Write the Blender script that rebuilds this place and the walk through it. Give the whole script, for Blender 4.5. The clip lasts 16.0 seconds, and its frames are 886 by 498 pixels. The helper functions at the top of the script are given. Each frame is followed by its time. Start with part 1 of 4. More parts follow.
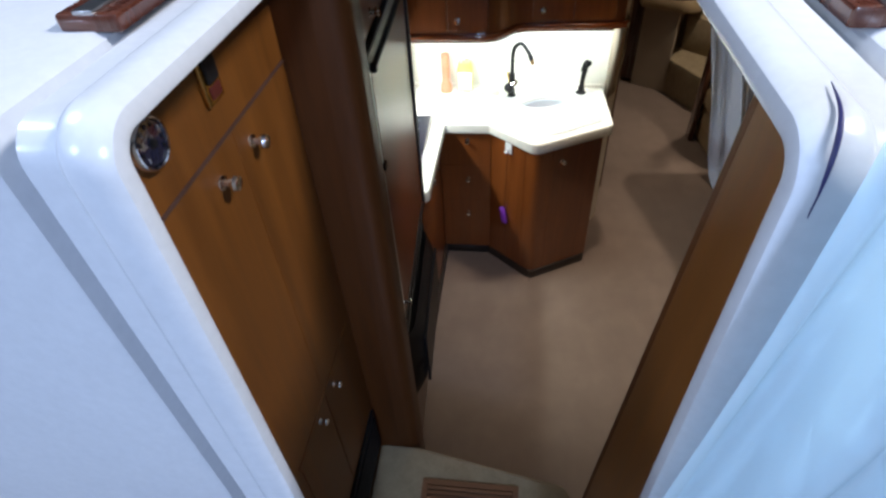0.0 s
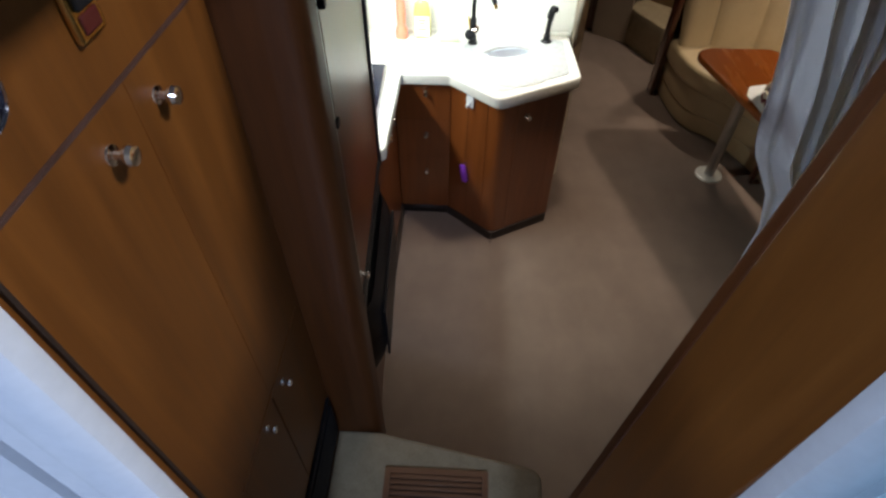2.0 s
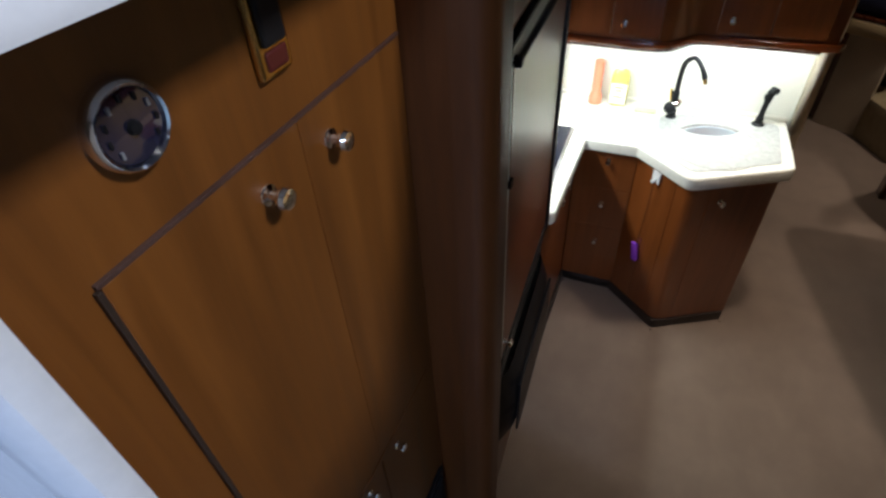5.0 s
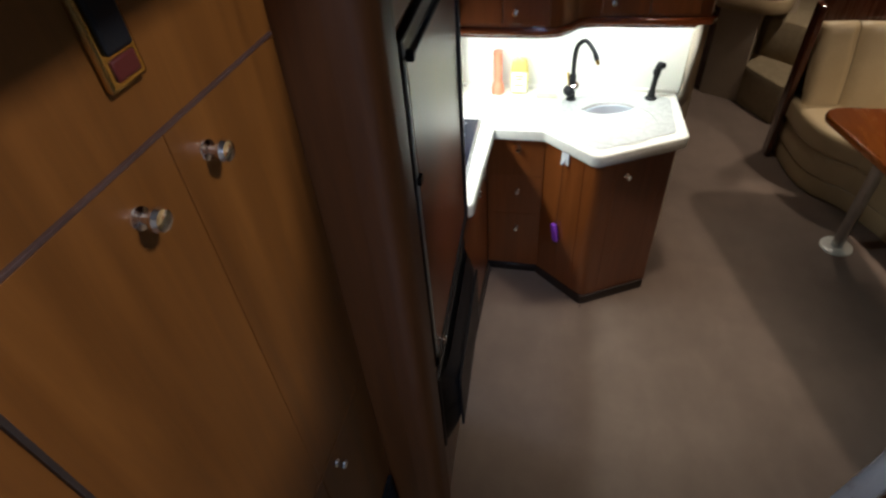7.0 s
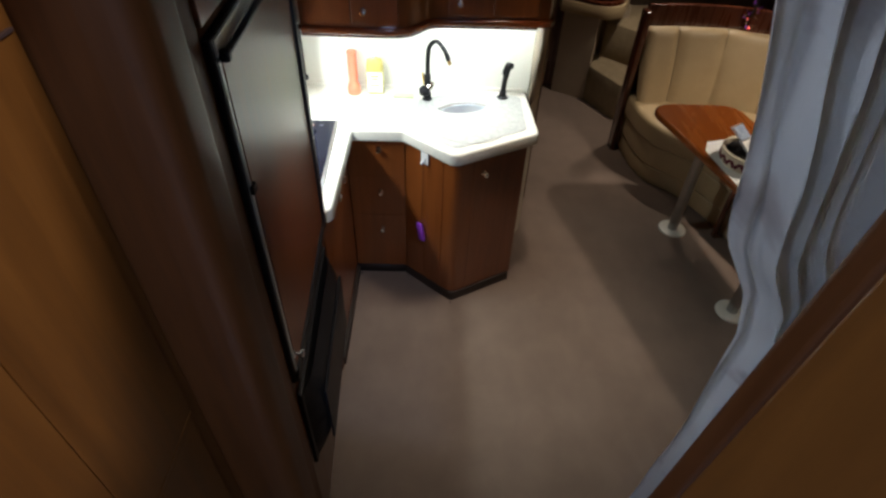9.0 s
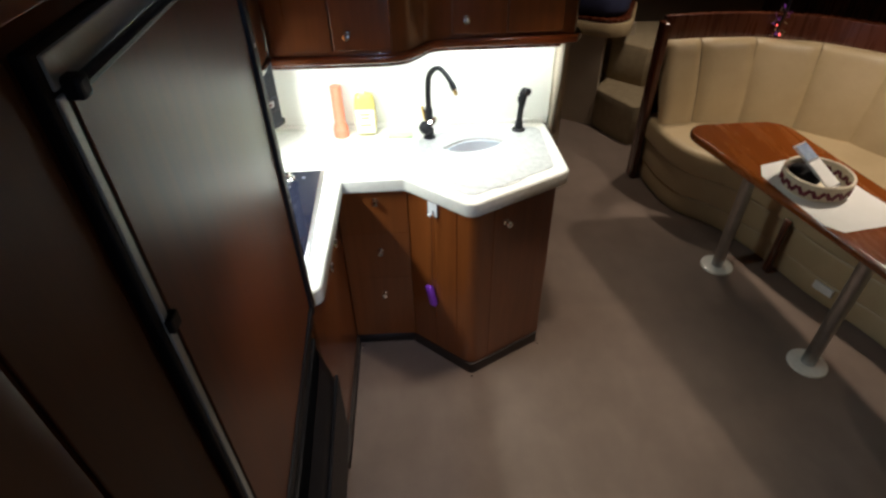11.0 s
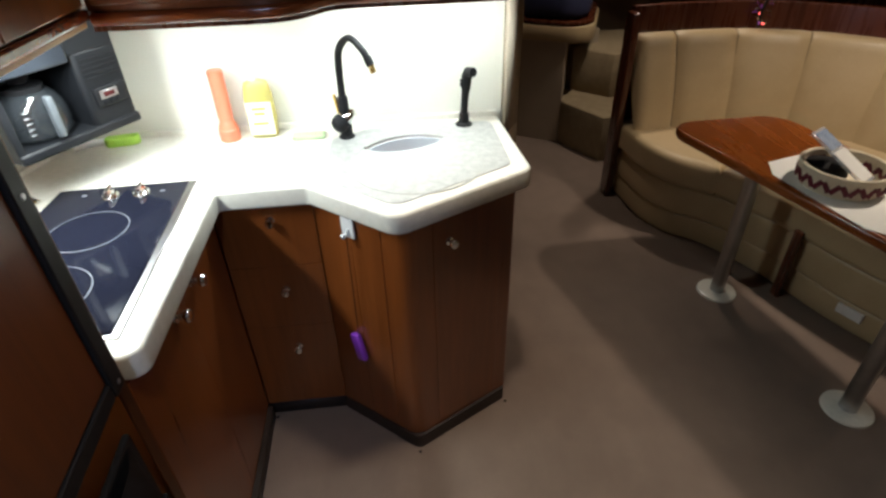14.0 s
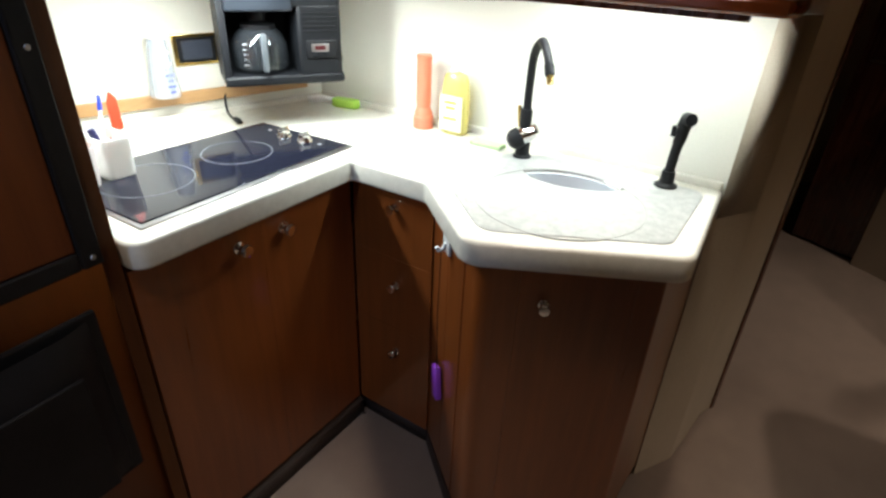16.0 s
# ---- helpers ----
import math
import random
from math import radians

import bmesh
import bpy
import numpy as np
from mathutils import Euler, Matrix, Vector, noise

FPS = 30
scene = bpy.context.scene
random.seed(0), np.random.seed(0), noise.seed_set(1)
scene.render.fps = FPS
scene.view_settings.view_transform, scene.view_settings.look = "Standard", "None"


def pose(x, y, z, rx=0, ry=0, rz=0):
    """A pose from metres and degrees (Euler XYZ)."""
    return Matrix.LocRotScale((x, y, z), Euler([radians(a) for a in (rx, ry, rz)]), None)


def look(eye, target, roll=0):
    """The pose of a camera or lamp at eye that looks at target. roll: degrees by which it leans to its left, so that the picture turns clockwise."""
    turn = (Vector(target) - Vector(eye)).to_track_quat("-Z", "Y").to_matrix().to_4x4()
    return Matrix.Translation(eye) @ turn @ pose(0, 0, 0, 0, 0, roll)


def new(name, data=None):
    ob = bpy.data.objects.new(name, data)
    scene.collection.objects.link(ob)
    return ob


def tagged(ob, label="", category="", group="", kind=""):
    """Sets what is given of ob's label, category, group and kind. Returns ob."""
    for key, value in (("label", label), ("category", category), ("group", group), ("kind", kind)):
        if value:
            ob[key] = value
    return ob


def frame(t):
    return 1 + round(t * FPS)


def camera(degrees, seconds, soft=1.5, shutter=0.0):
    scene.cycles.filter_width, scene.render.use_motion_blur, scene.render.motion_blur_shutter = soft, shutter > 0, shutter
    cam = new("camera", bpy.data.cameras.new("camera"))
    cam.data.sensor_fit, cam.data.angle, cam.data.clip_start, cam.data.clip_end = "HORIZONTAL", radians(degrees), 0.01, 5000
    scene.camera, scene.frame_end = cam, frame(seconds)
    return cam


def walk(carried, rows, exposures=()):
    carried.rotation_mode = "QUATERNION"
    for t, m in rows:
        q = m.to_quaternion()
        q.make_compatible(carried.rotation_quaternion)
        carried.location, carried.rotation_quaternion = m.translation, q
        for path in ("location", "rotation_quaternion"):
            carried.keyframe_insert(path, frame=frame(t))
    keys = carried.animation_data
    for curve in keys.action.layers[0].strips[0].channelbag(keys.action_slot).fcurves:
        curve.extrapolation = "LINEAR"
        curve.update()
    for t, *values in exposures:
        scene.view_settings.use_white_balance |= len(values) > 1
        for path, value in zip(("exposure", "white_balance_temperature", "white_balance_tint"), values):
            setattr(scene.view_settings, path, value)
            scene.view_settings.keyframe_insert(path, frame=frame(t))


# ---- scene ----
cam = camera(77.5, 16.0, soft=2.6)
PATH = [
    (0, (0.365, 0.557, 2.315), (0.129, 2.008, 0.959), -3.9),
    (0.5, (0.359, 0.577, 2.311), (0.152, 2.018, 0.94), -4.0),
    (1, (0.34, 0.619, 2.297), (0.197, 2.023, 0.88), -2.7),
    (1.5, (0.33, 0.652, 2.279), (0.26, 2.012, 0.814), -0.7),
    (2, (0.319, 0.705, 2.23), (0.262, 2.05, 0.751), 0.5),
    (2.5, (0.344, 0.763, 2.193), (0.242, 2.096, 0.705), 0.7),
    (3, (0.343, 0.795, 2.185), (0.068, 2.133, 0.724), -1.4),
    (3.5, (0.316, 0.798, 2.192), (-0.126, 2.142, 0.777), -1.7),
    (4, (0.302, 0.794, 2.19), (-0.289, 2.121, 0.815), -3.5),
    (4.2, (0.301, 0.787, 2.195), (-0.324, 2.116, 0.837), -4.0),
    (6.3, (0.297, 0.808, 2.18), (-0.227, 2.213, 0.856), -4.7),
    (6.5, (0.307, 0.802, 2.179), (-0.181, 2.219, 0.854), -5.1),
    (7, (0.317, 0.812, 2.172), (-0.064, 2.246, 0.832), -4.8),
    (7.5, (0.33, 0.821, 2.164), (0.06, 2.27, 0.813), -4.5),
    (8, (0.338, 0.831, 2.165), (0.21, 2.292, 0.805), -1.9),
    (8.5, (0.347, 0.838, 2.171), (0.352, 2.304, 0.81), 1.6),
    (9, (0.388, 0.852, 2.16), (0.426, 2.328, 0.811), 2.4),
    (11.3, (0.314, 1.318, 1.898), (0.399, 2.871, 0.64), -2.2),
    (11.5, (0.315, 1.329, 1.861), (0.442, 2.862, 0.583), -2.4),
    (12, (0.337, 1.427, 1.761), (0.572, 2.937, 0.47), -3.1),
    (12.5, (0.415, 1.498, 1.71), (0.766, 3.015, 0.455), -3.2),
    (13, (0.416, 1.546, 1.738), (0.84, 3.065, 0.508), -2.6),
    (13.5, (0.45, 1.613, 1.705), (0.77, 3.189, 0.516), -1.4),
    (14, (0.471, 1.686, 1.577), (0.632, 3.322, 0.437), -1.5),
    (14.5, (0.52, 1.823, 1.482), (0.448, 3.516, 0.42), -2.0),
    (15, (0.562, 1.904, 1.443), (0.264, 3.621, 0.461), -0.2),
    (15.5, (0.727, 1.959, 1.417), (0.103, 3.585, 0.435), 2.1),
    (16, (0.926, 1.994, 1.403), (-0.009, 3.466, 0.423), 2.6),
]
walk(cam, [(t, look(eye, target, roll)) for t, eye, target, roll in PATH],
     [(0.0, 0.2), (2.0, 0.05), (4.0, -0.05), (9.0, -0.1), (12.5, 0.0), (14.0, -0.15), (15.0, -0.22), (16.0, -0.12)])


# ---- light ----
world = bpy.data.worlds.new("night")
scene.world = world
world.use_nodes = True
world.node_tree.nodes["Background"].inputs["Color"].default_value = (0.010, 0.013, 0.022, 1)
world.node_tree.nodes["Background"].inputs["Strength"].default_value = 1.0


def area(name, at, aim, size, size_y, power, color):
    lamp = bpy.data.lights.new(name, "AREA")
    lamp.shape, lamp.size, lamp.size_y, lamp.energy, lamp.color = "RECTANGLE", size, size_y, power, color
    ob = new(name, lamp)
    ob.matrix_world = look(at, aim)
    return ob


def spot(name, at, aim, power, color, degrees=135, radius=0.045):
    lamp = bpy.data.lights.new(name, "SPOT")
    lamp.energy, lamp.color, lamp.spot_size, lamp.spot_blend, lamp.shadow_soft_size = power, color, radians(degrees), 0.85, radius
    ob = new(name, lamp)
    ob.matrix_world = look(at, aim)
    return ob


COOL, WARM, BLUE, HELM = (0.90, 1.0, 1.0), (1.0, 0.86, 0.72), (0.50, 0.66, 1.0), (0.90, 0.91, 0.96)
area("under_cabinet_light_back", (0.06, 3.075, 1.329), (0.06, 3.085, 0.9), 0.30, 0.022, 3.0, COOL)
area("under_cabinet_light_corner", (0.57, 3.200, 1.329), (0.57, 3.21, 0.9), 0.40, 0.022, 4.2, COOL)
area("under_cabinet_light_side", (-0.235, 2.74, 1.326), (-0.235, 2.74, 0.9), 0.045, 0.46, 11.5, COOL)
# First, second and fourth follow floor shadows; the other three are added fill.
CEILING_AND_FILL_LAMPS = [(0.73, 2.80, 43.0, 66), (2.45, 3.34, 70.0, 120), (2.75, 2.45, 10.0, 130), (2.00, 4.73, 42.0, 108), (1.18, 4.30, 19.0, 60), (0.34, 2.05, 19.0, 78)]
for x, y, power, degrees in CEILING_AND_FILL_LAMPS:
    spot("ceiling_or_fill_light", (x, y, 1.955), (x, y, 0), power, WARM, degrees)
area("helm_light", (1.40, 1.10, 3.30), (0.2, 1.12, 1.8), 0.22, 0.22, 34.0, HELM)
area("cockpit_light", (0.52, -0.85, 3.00), (0.50, 0.8, 1.8), 0.25, 0.3, 34.0, BLUE)
area("port_helm_light", (-1.00, 0.98, 3.20), (0.60, 1.08, 1.8), 0.22, 0.22, 13.0, (0.66, 0.79, 1.0))
# Added fill from port that brightens the curtain; stands for no known lamp.
area("port_fill_light", (-1.25, -0.45, 2.90), (0.60, 1.1, 1.8), 0.3, 0.3, 12.0, BLUE)


# ---- materials ----
def material(name, build):
    m = bpy.data.materials.new(name)
    m.use_nodes = True
    nt = m.node_tree
    bsdf = nt.nodes["Principled BSDF"]
    build(nt, bsdf)
    return m


def node(nt, kind, **values):
    n = nt.nodes.new(kind)
    for key, value in values.items():
        n.inputs[key.replace("_", " ")].default_value = value
    return n


def ramp(nt, fac, stops):
    r = nt.nodes.new("ShaderNodeValToRGB")
    while len(r.color_ramp.elements) < len(stops):
        r.color_ramp.elements.new(0.5)
    for e, (at, c) in zip(r.color_ramp.elements, stops):
        e.position, e.color = at, (*c, 1)
    nt.links.new(fac, r.inputs["Fac"])
    return r.outputs["Color"]


def stretched(nt, scale):
    geo = nt.nodes.new("ShaderNodeNewGeometry")
    mp = nt.nodes.new("ShaderNodeMapping")
    mp.inputs["Scale"].default_value = scale
    nt.links.new(geo.outputs["Position"], mp.inputs["Vector"])
    return mp.outputs["Vector"]


def bump(nt, bsdf, height, strength, distance=0.002):
    b = nt.nodes.new("ShaderNodeBump")
    b.inputs["Strength"].default_value, b.inputs["Distance"].default_value = strength, distance
    nt.links.new(height, b.inputs["Height"])
    nt.links.new(b.outputs["Normal"], bsdf.inputs["Normal"])


def wood(name, dark, mid, light, rough=0.3, coat=0.5, along=(18, 18, 1.2), coat_rough=0.12, gloss=0.5):
    def build(nt, bsdf):
        grain = node(nt, "ShaderNodeTexNoise", Scale=2.2, Detail=7.0, Roughness=0.62, Distortion=0.5)
        nt.links.new(stretched(nt, along), grain.inputs["Vector"])
        broad = node(nt, "ShaderNodeTexNoise", Scale=1.0, Detail=3.0, Roughness=0.5)
        nt.links.new(stretched(nt, tuple(a * 0.22 for a in along)), broad.inputs["Vector"])
        mix = nt.nodes.new("ShaderNodeMix")
        mix.inputs["Factor"].default_value = 0.5
        nt.links.new(grain.outputs["Fac"], mix.inputs["A"])
        nt.links.new(broad.outputs["Fac"], mix.inputs["B"])
        nt.links.new(ramp(nt, mix.outputs["Result"], [(0.34, dark), (0.5, mid), (0.66, light)]), bsdf.inputs["Base Color"])
        rr = nt.nodes.new("ShaderNodeMapRange")
        rr.inputs["To Min"].default_value, rr.inputs["To Max"].default_value = rough - 0.05, rough + 0.1
        nt.links.new(grain.outputs["Fac"], rr.inputs["Value"])
        nt.links.new(rr.outputs["Result"], bsdf.inputs["Roughness"])
        bsdf.inputs["Specular IOR Level"].default_value = gloss
        bsdf.inputs["Coat Weight"].default_value, bsdf.inputs["Coat Roughness"].default_value = coat, coat_rough
        bump(nt, bsdf, grain.outputs["Fac"], 0.12, 0.001)
    return material(name, build)


def mottled(name, a, b, scale, rough, metal=0.0, bumps=0.1, fine=300.0, spread=(0.35, 0.65), sheen=0.0, coat=0.0, gloss=0.5):
    def build(nt, bsdf):
        geo = nt.nodes.new("ShaderNodeNewGeometry")
        big = node(nt, "ShaderNodeTexNoise", Scale=scale, Detail=6.0, Roughness=0.6)
        small = node(nt, "ShaderNodeTexNoise", Scale=fine, Detail=3.0, Roughness=0.6)
        mix = nt.nodes.new("ShaderNodeMix")
        mix.inputs["Factor"].default_value = 0.45
        for n in (big, small):
            nt.links.new(geo.outputs["Position"], n.inputs["Vector"])
        nt.links.new(big.outputs["Fac"], mix.inputs["A"])
        nt.links.new(small.outputs["Fac"], mix.inputs["B"])
        nt.links.new(ramp(nt, mix.outputs["Result"], [(spread[0], a), (spread[1], b)]), bsdf.inputs["Base Color"])
        bsdf.inputs["Roughness"].default_value, bsdf.inputs["Metallic"].default_value = rough, metal
        bsdf.inputs["Sheen Weight"].default_value = sheen
        bsdf.inputs["Specular IOR Level"].default_value = gloss
        bsdf.inputs["Coat Weight"].default_value = coat
        if bumps:
            bump(nt, bsdf, small.outputs["Fac"], bumps, 0.002)
    return material(name, build)


def plain(name, color, rough, metal=0.0, alpha=1.0, transmission=0.0, emit=0.0, coat=0.0):
    def build(nt, bsdf):
        bsdf.inputs["Base Color"].default_value = (*color, 1)
        bsdf.inputs["Roughness"].default_value, bsdf.inputs["Metallic"].default_value = rough, metal
        bsdf.inputs["Transmission Weight"].default_value = transmission
        bsdf.inputs["Alpha"].default_value = alpha
        bsdf.inputs["Coat Weight"].default_value = coat
        if emit:
            bsdf.inputs["Emission Color"].default_value = (*color, 1)
            bsdf.inputs["Emission Strength"].default_value = emit
    return material(name, build)


CHERRY = wood("cherry_wood", (0.135, 0.035, 0.0074), (0.178, 0.0475, 0.0098), (0.224, 0.062, 0.0130), 0.28)
CHERRY_EDGE = wood("cherry_edge", (0.05, 0.012, 0.006), (0.085, 0.022, 0.009), (0.12, 0.032, 0.012), 0.25)
FRIDGE_PANEL = wood("refrigerator_panel_wood", (0.085, 0.022, 0.0065), (0.125, 0.033, 0.0085), (0.16, 0.045, 0.012), 0.50, 0.58, coat_rough=0.28, gloss=0.12)
RAIL_WOOD = wood("polished_rail_wood", (0.12, 0.025, 0.008), (0.20, 0.045, 0.012), (0.28, 0.07, 0.02), 0.15, 1.0, (1.5, 18, 18))
TEAK = wood("locker_veneer", (0.092, 0.0310, 0.0054), (0.146, 0.0500, 0.0082), (0.204, 0.0730, 0.0125), 0.42, 0.2, (12, 12, 0.9), 0.34, 0.35)
PILLAR = wood("pillar_veneer", (0.052, 0.0155, 0.0032), (0.080, 0.024, 0.0048), (0.108, 0.034, 0.0068), 0.5, 0.08, coat_rough=0.35, gloss=0.25)
TABLE_WOOD = wood("table_wood", (0.150, 0.034, 0.0045), (0.190, 0.046, 0.0062), (0.235, 0.062, 0.0085), 0.24, 0.5, (10, 1.2, 10))
PALE_WOOD = wood("pale_wood", (0.36, 0.19, 0.07), (0.46, 0.26, 0.11), (0.55, 0.33, 0.15), 0.4, 0.2, (14, 1.4, 14))
GRATE_WOOD = wood("teak_grating", (0.10, 0.04, 0.015), (0.17, 0.07, 0.028), (0.23, 0.10, 0.04), 0.55, 0.0, (1.4, 16, 16))


def carpet(nt, bsdf):
    pile = node(nt, "ShaderNodeTexNoise", Scale=330.0, Detail=3.0, Roughness=0.65)
    sweep = node(nt, "ShaderNodeTexNoise", Scale=1.0, Detail=5.0, Roughness=0.55, Distortion=0.6)
    nt.links.new(stretched(nt, (7, 3.0, 3)), sweep.inputs["Vector"])
    patch = node(nt, "ShaderNodeTexNoise", Scale=5.0, Detail=4.0, Roughness=0.6)
    geo = nt.nodes.new("ShaderNodeNewGeometry")
    for n in (pile, patch):
        nt.links.new(geo.outputs["Position"], n.inputs["Vector"])
    total = None
    for n, share in ((pile, 0.50), (sweep, 0.20), (patch, 0.30)):
        m = nt.nodes.new("ShaderNodeMath")
        m.operation = "MULTIPLY_ADD"
        nt.links.new(n.outputs["Fac"], m.inputs[0])
        m.inputs[1].default_value = share
        if total is None:
            m.inputs[2].default_value = 0.0
        else:
            nt.links.new(total, m.inputs[2])
        total = m.outputs["Value"]
    nt.links.new(ramp(nt, total, [(0.36, (0.158, 0.113, 0.086)), (0.5, (0.190, 0.138, 0.106)), (0.64, (0.230, 0.170, 0.132))]), bsdf.inputs["Base Color"])
    bsdf.inputs["Roughness"].default_value, bsdf.inputs["Sheen Weight"].default_value = 0.95, 0.1
    bump(nt, bsdf, pile.outputs["Fac"], 0.9)


CARPET = material("taupe_carpet", carpet)
STEP_CARPET = mottled("beige_carpet", (0.26, 0.198, 0.115), (0.36, 0.280, 0.168), 22.0, 0.95, 0, 0.9, 240.0, (0.36, 0.64), 0.1)
CREAM_WALL = mottled("cream_laminate", (0.70, 0.69, 0.61), (0.76, 0.75, 0.67), 2.0, 0.35, 0, 0.02, 200.0)
BEIGE_WALL = mottled("beige_vinyl", (0.38, 0.315, 0.235), (0.46, 0.385, 0.29), 3.0, 0.6, 0, 0.15, 180.0)
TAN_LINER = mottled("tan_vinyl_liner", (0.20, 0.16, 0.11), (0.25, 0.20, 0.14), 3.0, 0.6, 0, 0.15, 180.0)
COUNTER = mottled("cream_solid_surface", (0.68, 0.66, 0.58), (0.80, 0.78, 0.70), 60.0, 0.25, 0, 0.0, 700.0)
SPECKLE = mottled("grey_speckled_surface", (0.29, 0.30, 0.29), (0.47, 0.48, 0.46), 45.0, 0.3, 0, 0.0, 500.0, (0.35, 0.65))
LEATHER = mottled("beige_leather", (0.41, 0.307, 0.170), (0.49, 0.377, 0.222), 5.0, 0.42, 0, 0.25, 260.0)
SEAM_GROOVE = mottled("dark_seam_groove", (0.24, 0.18, 0.10), (0.30, 0.23, 0.14), 8.0, 0.45)
GEL = mottled("white_gelcoat", (0.53, 0.545, 0.57), (0.59, 0.605, 0.63), 2.5, 0.22, 0, 0.02, 90.0)
CHROME = plain("chrome", (0.82, 0.82, 0.80), 0.10, 1.0)
STEEL = mottled("brushed_steel", (0.40, 0.40, 0.40), (0.52, 0.52, 0.52), 20.0, 0.32, 1.0, 0.05)
BRASS = mottled("brass", (0.55, 0.36, 0.10), (0.72, 0.50, 0.18), 30.0, 0.25, 1.0, 0.05)
BLACK = mottled("black_plastic", (0.007, 0.007, 0.008), (0.015, 0.015, 0.017), 12.0, 0.48, 0, 0.1, 500.0, gloss=0.2)
GREY_PLASTIC = mottled("charcoal_plastic", (0.006, 0.0065, 0.008), (0.011, 0.012, 0.0145), 10.0, 0.45, 0, 0.1, 500.0, gloss=0.25)
DARK_TRIM_AND_SHADE = mottled("dark_trim_and_toe_shade", (0.02, 0.013, 0.01), (0.035, 0.022, 0.016), 10.0, 0.5)
GREY_STRIP = mottled("aluminium_strip", (0.44, 0.47, 0.45), (0.54, 0.57, 0.54), 15.0, 0.42, 0.3)
BLACK_GLASS = plain("black_ceramic_glass", (0.010, 0.011, 0.020), 0.07)
RING_GREY = plain("printed_grey", (0.17, 0.18, 0.20), 0.3)
VINYL = plain("clear_blue_vinyl", (0.74, 0.93, 1.0), 0.18, 0.0, alpha=0.72)
SEAM = plain("navy_seam", (0.02, 0.02, 0.10), 0.4)
WHITE = mottled("white_plastic", (0.72, 0.72, 0.70), (0.80, 0.80, 0.78), 20.0, 0.35, 0, 0.0)
ORANGE = mottled("orange_plastic", (0.82, 0.20, 0.11), (0.88, 0.25, 0.145), 15.0, 0.35, 0, 0.02)
YELLOW = plain("yellow_soap", (0.93, 0.85, 0.30), 0.15, 0.0, transmission=0.6)
YELLOW_CAP = plain("yellow_cap", (0.80, 0.62, 0.05), 0.35)
LABEL = mottled("soap_label", (0.78, 0.74, 0.50), (0.85, 0.82, 0.65), 60.0, 0.4, 0, 0.0)
LIME = mottled("lime_rubber", (0.35, 0.62, 0.06), (0.46, 0.75, 0.12), 20.0, 0.5, 0, 0.05)
PURPLE = mottled("purple_plastic", (0.28, 0.05, 0.55), (0.36, 0.08, 0.66), 20.0, 0.4, 0, 0.05)
DULL_RED = plain("dull_red", (0.075, 0.012, 0.010), 0.4)
RED = plain("red_plastic", (0.70, 0.05, 0.02), 0.35)
BLUE_PLASTIC = plain("blue_plastic", (0.03, 0.06, 0.55), 0.35)
PAPER = mottled("white_paper", (0.70, 0.69, 0.64), (0.78, 0.77, 0.73), 6.0, 0.7, 0, 0.05)
GLASS = plain("clear_glass", (0.035, 0.039, 0.044), 0.03, 0.0, alpha=0.34, coat=1.0)
CLEAR = plain("clear_plastic", (0.70, 0.76, 0.84), 0.08, 0.0, alpha=0.32)


def blossom(nt, bsdf):
    blot = node(nt, "ShaderNodeTexNoise", Scale=6.5, Detail=4.0, Roughness=0.6, Distortion=1.2)
    weave = node(nt, "ShaderNodeTexNoise", Scale=260.0, Detail=2.0)
    geo = nt.nodes.new("ShaderNodeNewGeometry")
    for n in (blot, weave):
        nt.links.new(geo.outputs["Position"], n.inputs["Vector"])
    nt.links.new(ramp(nt, blot.outputs["Fac"], [(0.36, (0.42, 0.36, 0.36)), (0.43, (0.66, 0.61, 0.60)), (0.48, (0.90, 0.89, 0.88)), (1.0, (0.93, 0.92, 0.91))]), bsdf.inputs["Base Color"])
    bsdf.inputs["Roughness"].default_value = 0.85
    bump(nt, bsdf, weave.outputs["Fac"], 0.4)


CLOTH = material("pale_curtain_cloth", blossom)
NAVY = mottled("navy_bedding", (0.012, 0.014, 0.045), (0.03, 0.034, 0.09), 9.0, 0.8, 0, 0.5)
WICKER = mottled("pale_wicker", (0.60, 0.52, 0.38), (0.74, 0.66, 0.50), 60.0, 0.7, 0, 0.4)
MAROON = mottled("maroon_weave", (0.10, 0.012, 0.02), (0.16, 0.02, 0.03), 60.0, 0.7, 0, 0.3)
GLOW_RED = plain("red_display", (0.06, 0.004, 0.005), 0.4, emit=0.05)
GAUGE_FACE = plain("dark_gauge_face", (0.012, 0.014, 0.035), 0.08, 0.0, coat=1.0)
BASIN = mottled("sink_basin", (0.58, 0.68, 0.78), (0.66, 0.76, 0.86), 10.0, 0.3, 0, 0.0)
LAMP_GLASS = plain("lamp_diffuser", (1.0, 0.86, 0.68), 0.4, emit=4.0)



def sheer(m, share, color):
    """Lets light through a cloth from behind."""
    nt = m.node_tree
    thin = nt.nodes.new("ShaderNodeBsdfTranslucent")
    thin.inputs["Color"].default_value = (*color, 1)
    mix = nt.nodes.new("ShaderNodeMixShader")
    mix.inputs["Fac"].default_value = share
    nt.links.new(nt.nodes["Principled BSDF"].outputs["BSDF"], mix.inputs[1])
    nt.links.new(thin.outputs["BSDF"], mix.inputs[2])
    nt.links.new(mix.outputs["Shader"], nt.nodes["Material Output"].inputs["Surface"])


TUB_WHITE = mottled("white_tub_plastic", (0.80, 0.80, 0.78), (0.86, 0.86, 0.84), 20.0, 0.35, 0, 0.0)
sheer(CLOTH, 0.55, (0.95, 0.93, 0.88))
